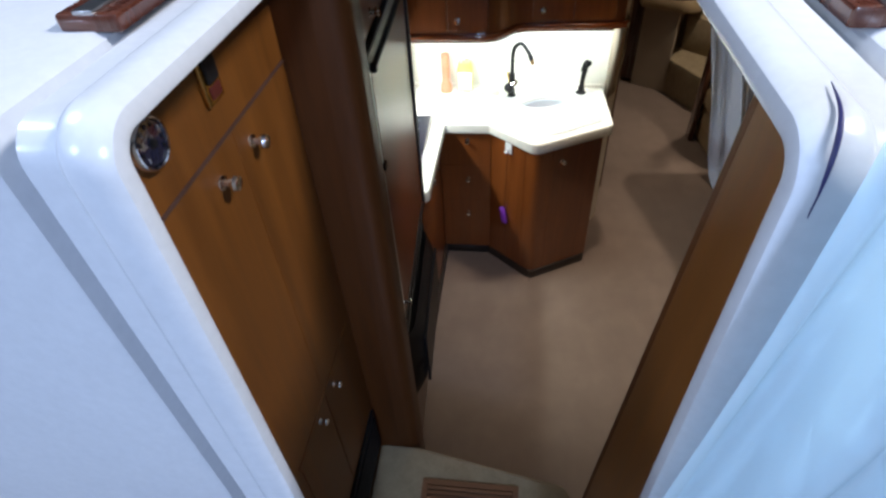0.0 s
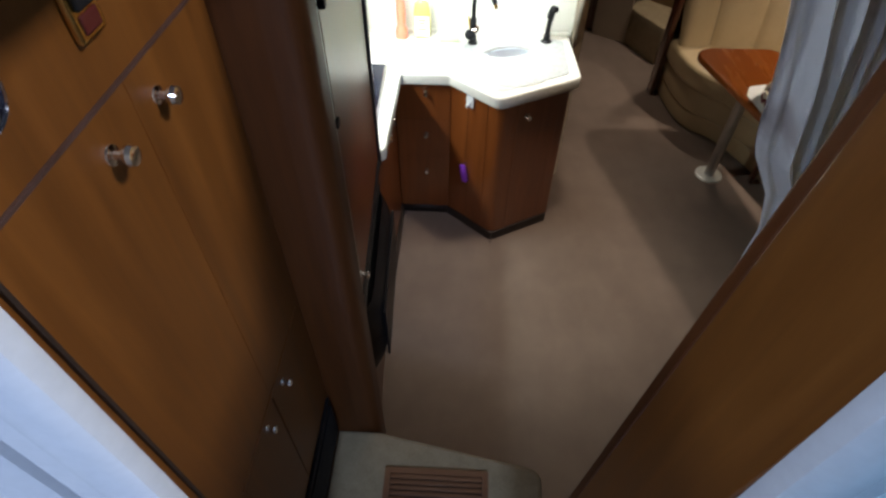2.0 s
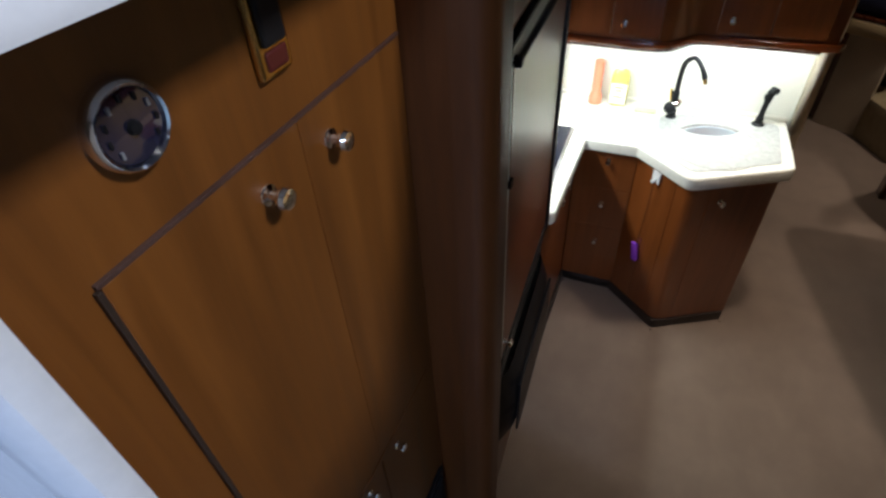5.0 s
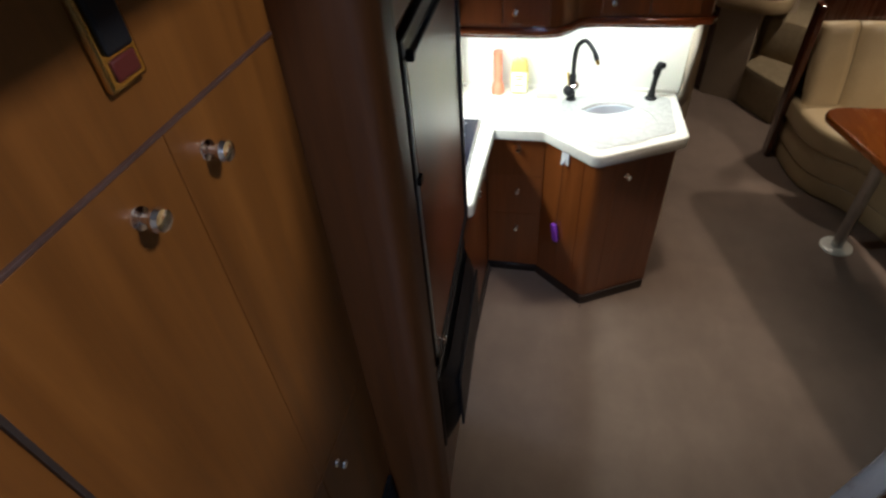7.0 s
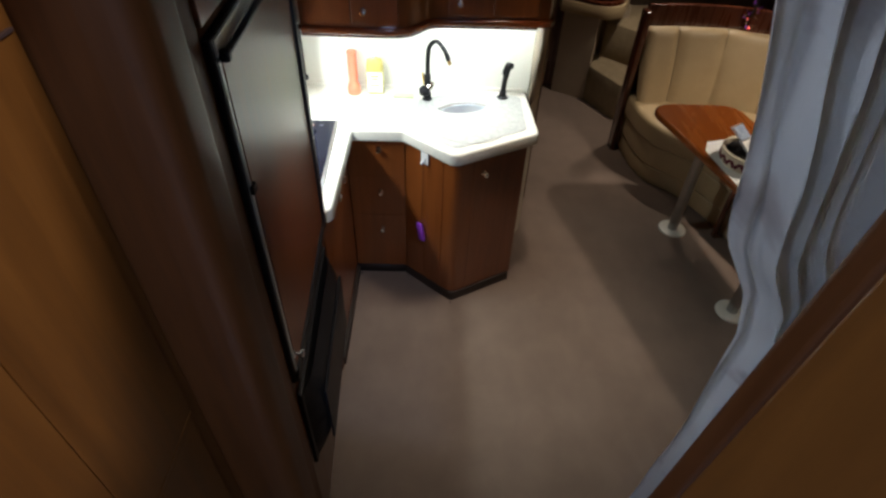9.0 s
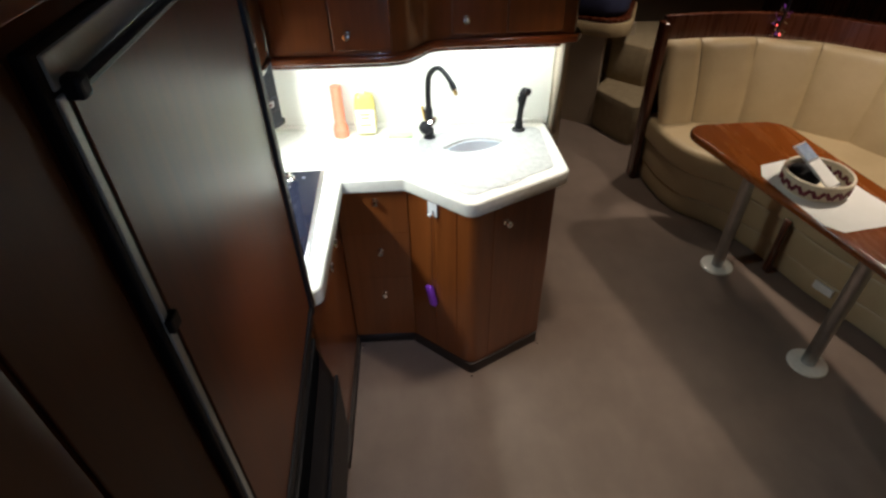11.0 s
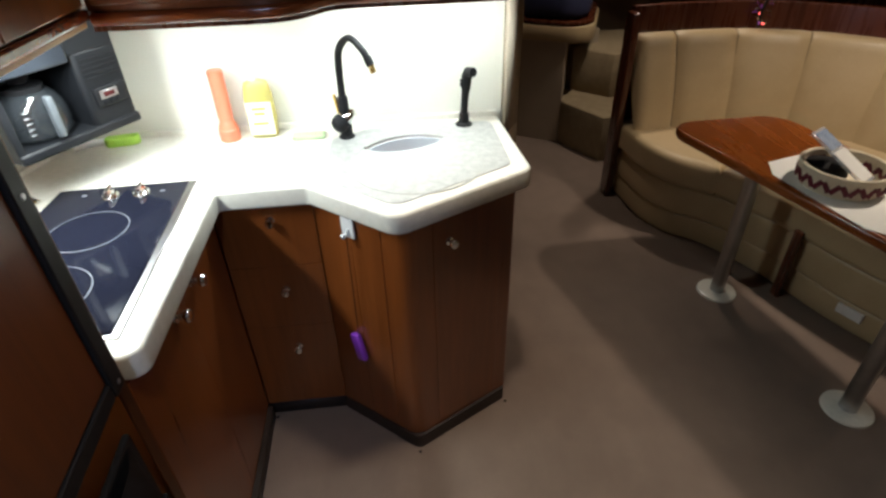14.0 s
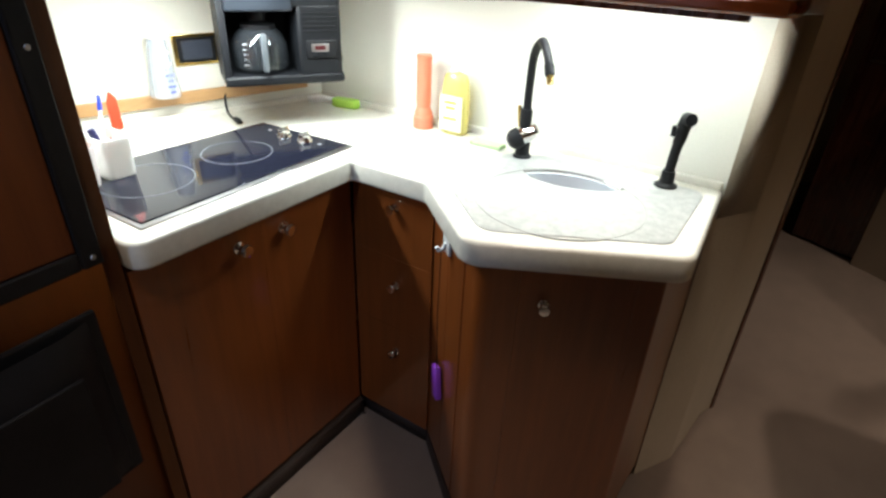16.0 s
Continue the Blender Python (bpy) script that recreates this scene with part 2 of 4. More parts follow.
sheer(TUB_WHITE, 0.5, (0.95, 0.95, 0.93))

# ---- geometry helpers ----
PLACE = {}


def thing(name, at, label, category, group="", kind=""):
    ob = new(name)
    ob.empty_display_size = 0.05
    ob.location = at
    PLACE[ob] = Matrix.Translation(at)
    return tagged(ob, label, category, group, kind)


def part(name, bm, mat, parent=None, label="", smooth=True, angle=35):
    """Links a bmesh in world coordinates as one mesh object, under a thing or a part."""
    bmesh.ops.recalc_face_normals(bm, faces=bm.faces)
    if parent is not None:
        bm.transform(PLACE[parent].inverted())
    me = bpy.data.meshes.new(name)
    layer = bm.faces.layers.int.get("flat")
    flats = [layer is not None and f[layer] == 1 for f in bm.faces]
    bm.to_mesh(me)
    bm.free()
    me.materials.append(mat)
    if smooth:
        me.polygons.foreach_set("use_smooth", [True] * len(me.polygons))
        me.set_sharp_from_angle(angle=radians(angle))
        me.polygons.foreach_set("use_smooth", [not f for f in flats])
    ob = new(name, me)
    if parent is not None:
        ob.parent = parent
        PLACE[ob] = PLACE[parent]
    else:
        PLACE[ob] = Matrix()
    if label:
        ob["label"] = label
    return ob


def structure(name, bm, mat, label, category):
    return tagged(part(name, bm, mat), label, category, kind="structure")


def box(x0, y0, z0, x1, y1, z1, bevel=0.0, segments=2):
    bm = bmesh.new()
    bmesh.ops.create_cube(bm, size=1.0, matrix=Matrix.Translation(((x0 + x1) / 2, (y0 + y1) / 2, (z0 + z1) / 2)) @ Matrix.Diagonal((abs(x1 - x0), abs(y1 - y0), abs(z1 - z0), 1)))
    if bevel:
        bmesh.ops.bevel(bm, geom=bm.edges[:], offset=bevel, segments=segments, affect="EDGES", profile=0.5)
    keep_flat(bm, 6)
    return bm


def keep_flat(bm, count):
    """Marks the largest faces, which stay flat-shaded beside their rounded edges."""
    layer = bm.faces.layers.int.new("flat")
    for f in sorted(bm.faces, key=lambda f: -f.calc_area())[:count]:
        f[layer] = 1


def slab(a, b, z0, z1, out, depth0, bevel=0.002):
    """A board along the plan line a-b, from depth0 to out metres to the right-hand side of that line."""
    a, b = Vector((*a, 0)), Vector((*b, 0))
    d = (b - a).normalized()
    n = Vector((d.y, -d.x, 0))
    bm = box(0, depth0, z0, (b - a).length, out, z1, bevel)
    m = Matrix(((d.x, n.x, 0, a.x), (d.y, n.y, 0, a.y), (0, 0, 1, 0), (0, 0, 0, 1)))
    bm.transform(m)
    return bm


def rounded(points, steps=6):
    """A closed plan outline; a point (x, y, r) is rounded with radius r."""
    out, n = [], len(points)
    for i, p in enumerate(points):
        if len(p) < 3 or p[2] <= 0:
            out.append((p[0], p[1]))
            continue
        c = Vector(p[:2])
        a, b = (Vector(points[i - 1][:2]) - c).normalized(), (Vector(points[(i + 1) % n][:2]) - c).normalized()
        half = a.angle(b) / 2
        cut = p[2] / math.tan(half)
        centre = c + (a + b).normalized() * (p[2] / math.sin(half))
        u, v = c + a * cut - centre, c + b * cut - centre
        turn = u.angle_signed(v)
        for k in range(steps + 1):
            w = u.copy()
            w.rotate(Matrix.Rotation(-turn * k / steps, 2))
            out.append(tuple(centre + w))
    return out


def prism(outline, z0, z1, holes=(), bevel=0.0, segments=2):
    bm = bmesh.new()
    loops = []
    for z in (z1, z0):
        edges, made = [], []
        for loop in (outline, *holes):
            vs = [bm.verts.new((x, y, z)) for x, y in loop]
            made.append(vs)
            edges += [bm.edges.new((vs[i - 1], vs[i])) for i in range(len(vs))]
        if holes:
            bmesh.ops.triangle_fill(bm, use_beauty=True, edges=edges)
        else:
            bm.faces.new(made[0])
        loops.append(made)
    for upper, lower in zip(*loops):
        for i in range(len(upper)):
            bm.faces.new((upper[i - 1], upper[i], lower[i], lower[i - 1]))
    bmesh.ops.recalc_face_normals(bm, faces=bm.faces)
    if bevel:
        tops = [e for e in bm.edges if abs(e.verts[0].co.z - e.verts[1].co.z) < 1e-6 and len(e.link_faces) == 2
                and abs(e.link_faces[0].normal.dot(e.link_faces[1].normal)) < 0.5]
        bmesh.ops.bevel(bm, geom=tops, offset=bevel, segments=segments, affect="EDGES", profile=0.5)
    bm.normal_update()
    layer = bm.faces.layers.int.new("flat")
    for f in bm.faces:
        f[layer] = int(abs(f.normal.z) > 0.9999)
    return bm


def lathe(profile, steps=20, at=(0, 0, 0), axis=(0, 0, 1)):
    """Turns (radius, height) pairs round an axis."""
    bm = bmesh.new()
    rings = []
    for r, z in profile:
        rings.append([bm.verts.new((r * math.cos(2 * math.pi * k / steps), r * math.sin(2 * math.pi * k / steps), z)) for k in range(steps)])
    for a, b in zip(rings, rings[1:]):
        for k in range(steps):
            bm.faces.new((a[k - 1], a[k], b[k], b[k - 1]))
    bm.faces.new(rings[0]), bm.faces.new(rings[-1])
    bmesh.ops.remove_doubles(bm, verts=bm.verts, dist=1e-6)
    bm.transform(Matrix.Translation(at) @ Vector((0, 0, 1)).rotation_difference(Vector(axis)).to_matrix().to_4x4())
    return bm


def tube(points, radius, steps=10):
    """A round rod along a run of points; radius may be one number or one for each point."""
    bm = bmesh.new()
    pts = [Vector(p) for p in points]
    radii = radius if isinstance(radius, (list, tuple)) else [radius] * len(pts)
    rings, up = [], None
    for i, p in enumerate(pts):
        d = (pts[min(i + 1, len(pts) - 1)] - pts[max(i - 1, 0)]).normalized()
        side = d.cross(up) if up is not None else d.orthogonal()
        side = side.normalized() if side.length > 1e-4 else d.orthogonal().normalized()
        up = side.cross(d).normalized()
        rings.append([bm.verts.new(p + radii[i] * (math.cos(2 * math.pi * k / steps) * side + math.sin(2 * math.pi * k / steps) * up)) for k in range(steps)])
    for a, b in zip(rings, rings[1:]):
        for k in range(steps):
            bm.faces.new((a[k - 1], a[k], b[k], b[k - 1]))
    bm.faces.new(rings[0]), bm.faces.new(rings[-1])
    return bm


def curve(points, steps=8):
    """A smooth run through the points."""
    pts = [Vector(p) for p in points]
    pts = [2 * pts[0] - pts[1], *pts, 2 * pts[-1] - pts[-2]]
    out = []
    for i in range(1, len(pts) - 2):
        a, b, c, d = pts[i - 1:i + 3]
        for k in range(steps):
            t = k / steps
            out.append(0.5 * (2 * b + (c - a) * t + (2 * a - 5 * b + 4 * c - d) * t * t + (3 * b - a - 3 * c + d) * t ** 3))
    out.append(pts[-2])
    return out


def knob(parent, at, axis, size=0.013):
    """A turned chrome cabinet knob."""
    s = size
    return part("knob", lathe([(0.0, 0), (s * 0.95, 0), (s * 0.9, s * 0.15), (s * 0.45, s * 0.3), (s * 0.4, s * 0.9), (s * 0.9, s * 1.25), (s, s * 1.6), (s * 0.85, s * 2.0), (0.0, s * 2.15)], 16, at, axis), CHROME, parent, "polished chrome knob")


# ---- shell ----
structure("floor", box(-0.8, 1.0, -0.06, 3.5, 6.6, 0.0), CARPET, "taupe brown carpet covering the cabin floor", "floor")
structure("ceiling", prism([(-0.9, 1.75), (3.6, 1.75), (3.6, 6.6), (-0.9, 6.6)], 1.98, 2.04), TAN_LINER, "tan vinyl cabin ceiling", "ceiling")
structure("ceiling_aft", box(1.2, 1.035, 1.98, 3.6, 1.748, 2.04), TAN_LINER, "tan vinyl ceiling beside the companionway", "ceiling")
structure("wall_galley_back", box(-0.62, 3.38, 0.0, 0.838, 3.43, 1.98), CREAM_WALL, "glossy cream laminate backsplash wall behind the galley", "wall")
structure("wall_galley_side", slab((-0.478, 3.38), (-0.80, 2.19), 0.0, 1.98, 0.05, 0.0), CREAM_WALL, "glossy cream laminate wall beside the cooktop", "wall")
structure("wall_partition", prism(rounded([(0.8395, 3.379), (0.905, 3.42, 0.03), (0.945, 3.68), (0.970, 3.74), (0.92, 3.78), (0.8395, 3.44)]), 0.868, 1.98), BEIGE_WALL, "beige vinyl partition at the end of the galley", "wall")
structure("wall_partition_foot", prism(rounded([(0.828, 3.288), (0.905, 3.42, 0.03), (0.945, 3.68), (0.970, 3.74), (0.92, 3.78), (0.8395, 3.44), (0.8395, 3.379), (0.828, 3.377)]), 0.0, 0.868), BEIGE_WALL, "beige vinyl panel beside the sink cabinet", "wall")
structure("wall_partition_edge", prism([(0.8345, 3.299), (0.9035, 3.4165), (0.8405, 3.3785)], 0.868, 1.300), BEIGE_WALL, "beige vinyl edge of the partition beside the countertop", "wall")
structure("wall_aft", box(0.602, 0.865, 0.0, 3.6, 1.03, 2.09), BEIGE_WALL, "beige vinyl aft bulkhead", "wall")
structure("wall_port", box(-0.9, 1.30, 0.0, -0.84, 6.6, 1.98), BEIGE_WALL, "beige hull lining behind the galley", "wall")
structure("wall_starboard", box(3.5, 1.0, 0.0, 3.56, 6.6, 1.98), CHERRY_EDGE, "dark cherry hull panelling behind the settee", "wall")
structure("wall_forward", box(-0.9, 6.5, 0.0, 3.5, 6.56, 1.98), BEIGE_WALL, "beige forward bulkhead", "wall")
structure("wall_passage", slab((1.37, 5.275), (1.615, 5.125), 0.0, 0.658, 0.0, -0.04), BEIGE_WALL, "beige vinyl panel below the forward berth", "wall")
structure("trim_passage", slab((0.930, 3.762), (0.978, 3.742), 0.0, 1.98, 0.02, 0.0, 0.004), CHERRY_EDGE, "dark cherry wood door trim", "trim")


# ---- companionway: gelcoat surround ----
def fold(profile, top, front, radius, low, far, steps=10):
    """Sweeps a sideways profile of (x, rise) up a bulkhead, round a fold and forward along the deck."""
    path = [((front, low), (-1, 0))]
    for k in range(steps + 1):
        a = math.pi / 2 * k / steps
        path.append(((front + radius - radius * math.cos(a), top - radius + radius * math.sin(a)), (-math.cos(a), math.sin(a))))
    path.append(((far, top), (0, 1)))
    bm = bmesh.new()
    rows = [[bm.verts.new((x, p[0] + rise * n[0], p[1] + rise * n[1])) for x, rise in profile] for p, n in path]
    for a, b in zip(rows, rows[1:]):
        for k in range(len(profile)):
            bm.faces.new((a[k - 1], a[k], b[k], b[k - 1]))
    bm.faces.new(rows[0]), bm.faces.new(rows[-1])
    bmesh.ops.recalc_face_normals(bm, faces=bm.faces)
    return bm


LEFT_LIP = [(0.104, -0.014), (0.105, -0.008), (0.103, 0.001), (0.096, 0.006), (0.072, 0.008), (0.064, 0.004), (0.060, -0.003), (0.050, -0.005), (0.026, -0.005),
            (0.021, -0.010), (0.018, -0.034), (0.002, -0.034), (-0.002, -0.010), (-0.012, -0.004), (-1.4, -0.004), (-1.4, -0.045), (0.05, -0.03)]
RIGHT_LIP = [(0.630 - x, r) for x, r in LEFT_LIP]
structure("companionway_surround_port", fold(LEFT_LIP, 2.142, 0.836, 0.035, 0.74, 2.4), GEL, "glossy white gelcoat bulkhead and coaming", "wall")
structure("companionway_surround_starboard", fold(RIGHT_LIP, 2.142, 0.836, 0.035, 0.74, 2.4), GEL, "glossy white gelcoat bulkhead and coaming", "wall")
# Unseen hatch; its slanted front outline is invented to shadow the lockers' forward part.
structure("companionway_hatch_shade", prism([(0.07, 1.375), (0.22, 1.325), (0.40, 1.250), (0.56, 1.150), (0.56, 2.40), (0.07, 2.40)], 2.152, 2.180, bevel=0.008), GEL, "unseen white hatch with its front edge shaped to shade the lockers", "hatch")
structure("cockpit_floor", box(-1.4, -2.2, 0.66, 2.1, 0.860, 0.735), GEL, "white gelcoat cockpit floor", "floor")
structure("cockpit_side_port", box(-1.45, -2.2, 0.735, -1.30, 0.83, 2.1, 0.02), GEL, "white gelcoat cockpit side", "wall")
structure("cockpit_side_starboard", box(1.95, -2.2, 0.735, 2.10, 0.83, 2.1, 0.02), GEL, "white gelcoat cockpit side", "wall")
structure("cockpit_stern", box(-1.45, -2.3, 0.735, 2.10, -2.2, 2.1, 0.02), GEL, "white gelcoat cockpit stern", "wall")
structure("hardtop", box(-1.45, -2.3, 3.60, 2.10, 2.4, 3.66, 0.02), GEL, "white cockpit hardtop", "ceiling")

# ---- companionway: step, mat, lining ----
step = thing("companionway_step", (0.28, 1.1, 0), "beige carpeted companionway step with a rounded corner", "step")
part("tread", prism(rounded([(0.002, 0.868), (0.002, 1.362), (0.118, 1.362), (0.566, 1.278, 0.035), (0.530, 0.868)]), 0.70, 0.735, bevel=0.012), STEP_CARPET, step)
part("riser", prism([(0.002, 0.868), (0.002, 1.34), (0.12, 1.34), (0.54, 1.262), (0.528, 0.868)], 0.0, 0.70), STEP_CARPET, step)
mat = thing("teak_step_mat", (0.284, 1.13, 0.735), "brown slatted teak mat lying on the carpeted step", "mat")
part("frame", prism([(0.147, 1.00), (0.421, 1.00), (0.421, 1.262), (0.147, 1.262)], 0.736, 0.744, holes=[[(0.163, 1.016), (0.405, 1.016), (0.405, 1.246), (0.163, 1.246)]]), GRATE_WOOD, mat)
part("backing", box(0.160, 1.013, 0.7355, 0.408, 1.249, 0.7385), DARK_TRIM_AND_SHADE, mat)
for k in range(16):
    y = 1.0185 + k * 0.0143
    part("slat", box(0.164, y, 0.739, 0.404, y + 0.0105, 0.7455, 0.0015, 1), GRATE_WOOD, mat)

structure("wall_companionway_port", box(-0.04, 0.87, 0.0, 0.0, 1.36, 2.10), TEAK, "brown varnished wood wall beside the companionway", "wall")
def leaning(bm):
    """Shears an upright board sideways, as the starboard jamb leans."""
    for v in bm.verts:
        v.co.x += (v.co.z - 1.45) * 0.046 + 0.003
        v.co.y -= (v.co.z - 1.45) * 0.026 if v.co.y > 0.95 else 0.0
    return bm


structure("jamb_companionway", leaning(box(0.532, 0.868, 0.735, 0.630, 1.018, 2.105, 0.003)), TEAK, "brown varnished wood door jamb", "trim")
structure("trim_jamb", leaning(box(0.536, 1.0195, 0.0, 0.640, 1.042, 2.09, 0.006, 3)), PILLAR, "dark wood edge trim of the companionway jamb", "trim")

# ---- companionway lockers ----
lockers = thing("companionway_lockers", (0.0, 1.14, 0.735), "brown veneered locker doors with chrome knobs on the companionway wall", "cabinet")
d1 = part("door", box(-0.002, 0.930, 1.352, 0.003, 1.1465, 1.9555, 0.0008), TEAK, lockers)
knob(d1, (0.003, 1.088, 1.917), (1, 0, 0), 0.011)
d2 = part("door", box(-0.002, 1.1475, 1.352, 0.003, 1.335, 1.9555, 0.0008), TEAK, lockers)
knob(d2, (0.003, 1.190, 1.915), (1, 0, 0), 0.011)
d3 = part("door", box(-0.002, 0.990, 0.965, 0.003, 1.146, 1.338, 0.0015), TEAK, lockers)
knob(d3, (0.003, 1.100, 1.318), (1, 0, 0), 0.008)
d4 = part("door", box(-0.002, 1.150, 0.965, 0.003, 1.328, 1.338, 0.0015), TEAK, lockers)
knob(d4, (0.003, 1.197, 1.306), (1, 0, 0), 0.008)
part("top_strip", box(-0.002, 0.927, 1.9560, 0.0038, 1.355, 1.9596, 0.0006), mottled("mauve_edging", (0.045, 0.024, 0.020), (0.075, 0.042, 0.036), 20.0, 0.35), lockers, "greyish mauve edging strip")
part("lower_strip", box(-0.002, 0.985, 1.3395, 0.004, 1.335, 1.3505, 0.001), TEAK, lockers)
edge = box(-0.002, 0.9348, 0.965, 0.0045, 0.9392, 1.9545, 0.0005)
for v in edge.verts:
    v.co.y -= 0.010 if v.co.z > 1.9 else 0.0
part("edge_strip", edge, DARK_TRIM_AND_SHADE, lockers, "dark edging strip")
vent = thing("wall_vent", (0.0, 1.25, 0.80), "black louvred air vent low on the wooden wall", "vent")
part("frame", box(0.0, 1.10, 0.775, 0.008, 1.350, 0.950, 0.003), BLACK, vent)
for k in range(7):
    z = 0.790 + k * 0.021
    part("louvre", box(0.007, 1.112, z, 0.013, 1.338, z + 0.012, 0.002), BLACK, vent)

gauge = thing("round_gauge", (0.0, 0.994, 2.034), "round chrome-rimmed gauge with dark glass set in the wall", "gauge")
part("rim", lathe([(0.0, 0.0), (0.0290, 0.0), (0.0295, 0.004), (0.0280, 0.009), (0.0262, 0.0105), (0.0245, 0.0095), (0.0240, 0.005), (0.0, 0.005)], 32, (0.0, 0.994, 2.034), (1, 0, 0)), CHROME, gauge)
part("dial", lathe([(0.0, 0.005), (0.0250, 0.005), (0.0228, 0.0075), (0.0, 0.009)], 32, (0.0, 0.994, 2.034), (1, 0, 0)), GAUGE_FACE, gauge)
part("needle_hub", lathe([(0.0, 0.008), (0.005, 0.009), (0.004, 0.012), (0.0, 0.0125)], 16, (0.0, 0.994, 2.034), (1, 0, 0)), GREY_PLASTIC, gauge)
for k in range(9):
    a = radians(-130 + k * 32)
    c = Vector((0.0085, 0.994 + 0.0185 * math.sin(a), 2.034 + 0.0185 * math.cos(a)))
    part("dial_mark", box(c.x - 0.0005, c.y - 0.001, c.z - 0.0025, c.x + 0.0008, c.y + 0.001, c.z + 0.0025), GREY_PLASTIC if k % 3 else RING_GREY, gauge)
latch = thing("switch_plate", (0.0, 1.138, 2.005), "brass-framed rocker switch plate with a red label", "switch")
part("frame", box(0.0, 1.116, 2.005, 0.008, 1.157, 2.098, 0.003), BRASS, latch)
part("rocker", box(0.007, 1.122, 2.030, 0.012, 1.151, 2.094, 0.003), BLACK, latch)
part("indicator", box(0.007, 1.123, 2.011, 0.010, 1.150, 2.027, 0.002), DULL_RED, latch, "dull red label")

# ---- curtain beside the jamb ----
bm = bmesh.new()
rows = []
for i in range(121):
    v = i / 120
    z = 2.085 - v * 1.40
    gather = 0.55 + 0.45 * abs(v - 0.2) ** 0.5
    edge = np.interp(z, [0.6, 1.78, 1.83, 1.88, 1.98, 2.09], [0.668, 0.660, 0.648, 0.618, 0.588, 0.560])
    row = []
    for k in range(97):
        u = k / 96
        x = edge + u * 0.36 * gather
        drift = u * 58 + 1.3 * math.sin(v * 3) + 4.0 * noise.noise((u * 3.5, v * 1.1, 7.0))
        fold_depth = 0.013 * math.sin(drift) + 0.006 * math.sin(drift * 2.3 + v * 5) + 0.016 * noise.noise((u * 7, v * 5, 1.0)) + 0.007 * noise.noise((u * 22, v * 12, 2.0)) + 0.035 * noise.noise((u * 5, v * 9, 5.0)) * math.exp(-((v - 0.12) / 0.16) ** 2)
        row.append(bm.verts.new((x + 0.006 * noise.noise((u * 4, v * 9, 3)), 1.155 + 0.05 * u + fold_depth, z)))
    rows.append(row)
for a, b in zip(rows, rows[1:]):
    for k in range(96):
        bm.faces.new((a[k], a[k + 1], b[k + 1], b[k]))
bmesh.ops.solidify(bm, geom=bm.faces[:], thickness=0.002)
curtain = thing("curtain", (0.65, 1.15, 0.68), "pale grey-blue cloth curtain with faint blossoms hanging beside the doorway", "curtain")
part("cloth", bm, CLOTH, curtain, angle=80)
part("curtain_rod", tube([(0.70, 1.15, 2.082), (1.1, 1.18, 2.082)], 0.008), STEEL, curtain)

# ---- pillar and refrigerator tower ----
structure("pillar", prism(rounded([(-0.10, 1.362), (0.06, 1.362, 0.02), (0.118, 1.368, 0.035), (0.108, 1.47, 0.04), (0.030, 1.53), (-0.10, 1.53)]), 0.0, 2.08), PILLAR, "dark brown rounded wooden corner pillar", "pillar")
FR_A, FR_B = Vector((0.030, 1.535)), Vector((-0.017, 2.395))
FR_D = (FR_B - FR_A).normalized()


def on_face(s):
    return tuple(FR_A + FR_D * s)


def face_slab(s0, s1, z0, z1, out, depth0=0.0, bevel=0.002):
    return slab(on_face(s0), on_face(s1), z0, z1, out, depth0, bevel)


tower = thing("refrigerator_cabinet", (-0.35, 1.95, 0), "tall cherry wood cabinet housing a refrigerator and freezer drawer", "cabinet")
part("carcass", prism([(0.0275, 1.532), (-0.0195, 2.394), (-0.72, 2.394), (-0.72, 1.532)], 0.0, 1.975), CHERRY, tower)
S0, S1 = 0.157, 0.826
part("stile", face_slab(0.004, S0 - 0.006, 0.002, 1.97, 0.004), PILLAR, tower)
part("end_stile", face_slab(S1 + 0.004, 0.8605, 0.002, 1.97, 0.005), PILLAR, tower)
part("upper_panel", face_slab(S0, S1, 1.832, 1.968, 0.010), CHERRY, tower)
knob(tower, (*[on_face(0.30)[0] + 0.008, on_face(0.30)[1]], 1.86), (1, 0.09, 0))
fridge = thing("refrigerator", (0.0, 1.95, 0.9), "built-in refrigerator door with glossy wood panel and black frame", "refrigerator")
fd = part("door_frame", face_slab(S0, S1, 0.895, 1.814, 0.016, 0.001, 0.004), BLACK, fridge)
part("door_panel", face_slab(S0 + 0.030, S1 - 0.038, 0.932, 1.768, 0.018, 0.014, 0.001), FRIDGE_PANEL, fridge, "glossy cherry wood panel")
part("frame_stile", face_slab(S1 - 0.036, S1 - 0.001, 0.897, 1.812, 0.026, 0.014, 0.004), BLACK, fridge, "ribbed black door frame")
part("frame_sill", face_slab(S0 + 0.002, S1 - 0.037, 0.897, 0.930, 0.024, 0.014, 0.004), BLACK, fridge)
part("metal_strip", face_slab(S0 + 0.012, S1 - 0.010, 1.780, 1.808, 0.019, 0.014, 0.002), GREY_STRIP, fridge, "grey metal strip")
part("side_strip", face_slab(S0 + 0.009, S0 + 0.022, 0.92, 1.776, 0.019, 0.014, 0.002), GREY_STRIP, fridge)
hx = [on_face(s) for s in (S0 + 0.030, S0 + 0.30, S1 - 0.03)]
part("handle", tube([(hx[0][0] + 0.026, hx[0][1], 1.778), (hx[1][0] + 0.029, hx[1][1], 1.778), (hx[2][0] + 0.026, hx[2][1], 1.778)], 0.0065), BLACK, fridge)
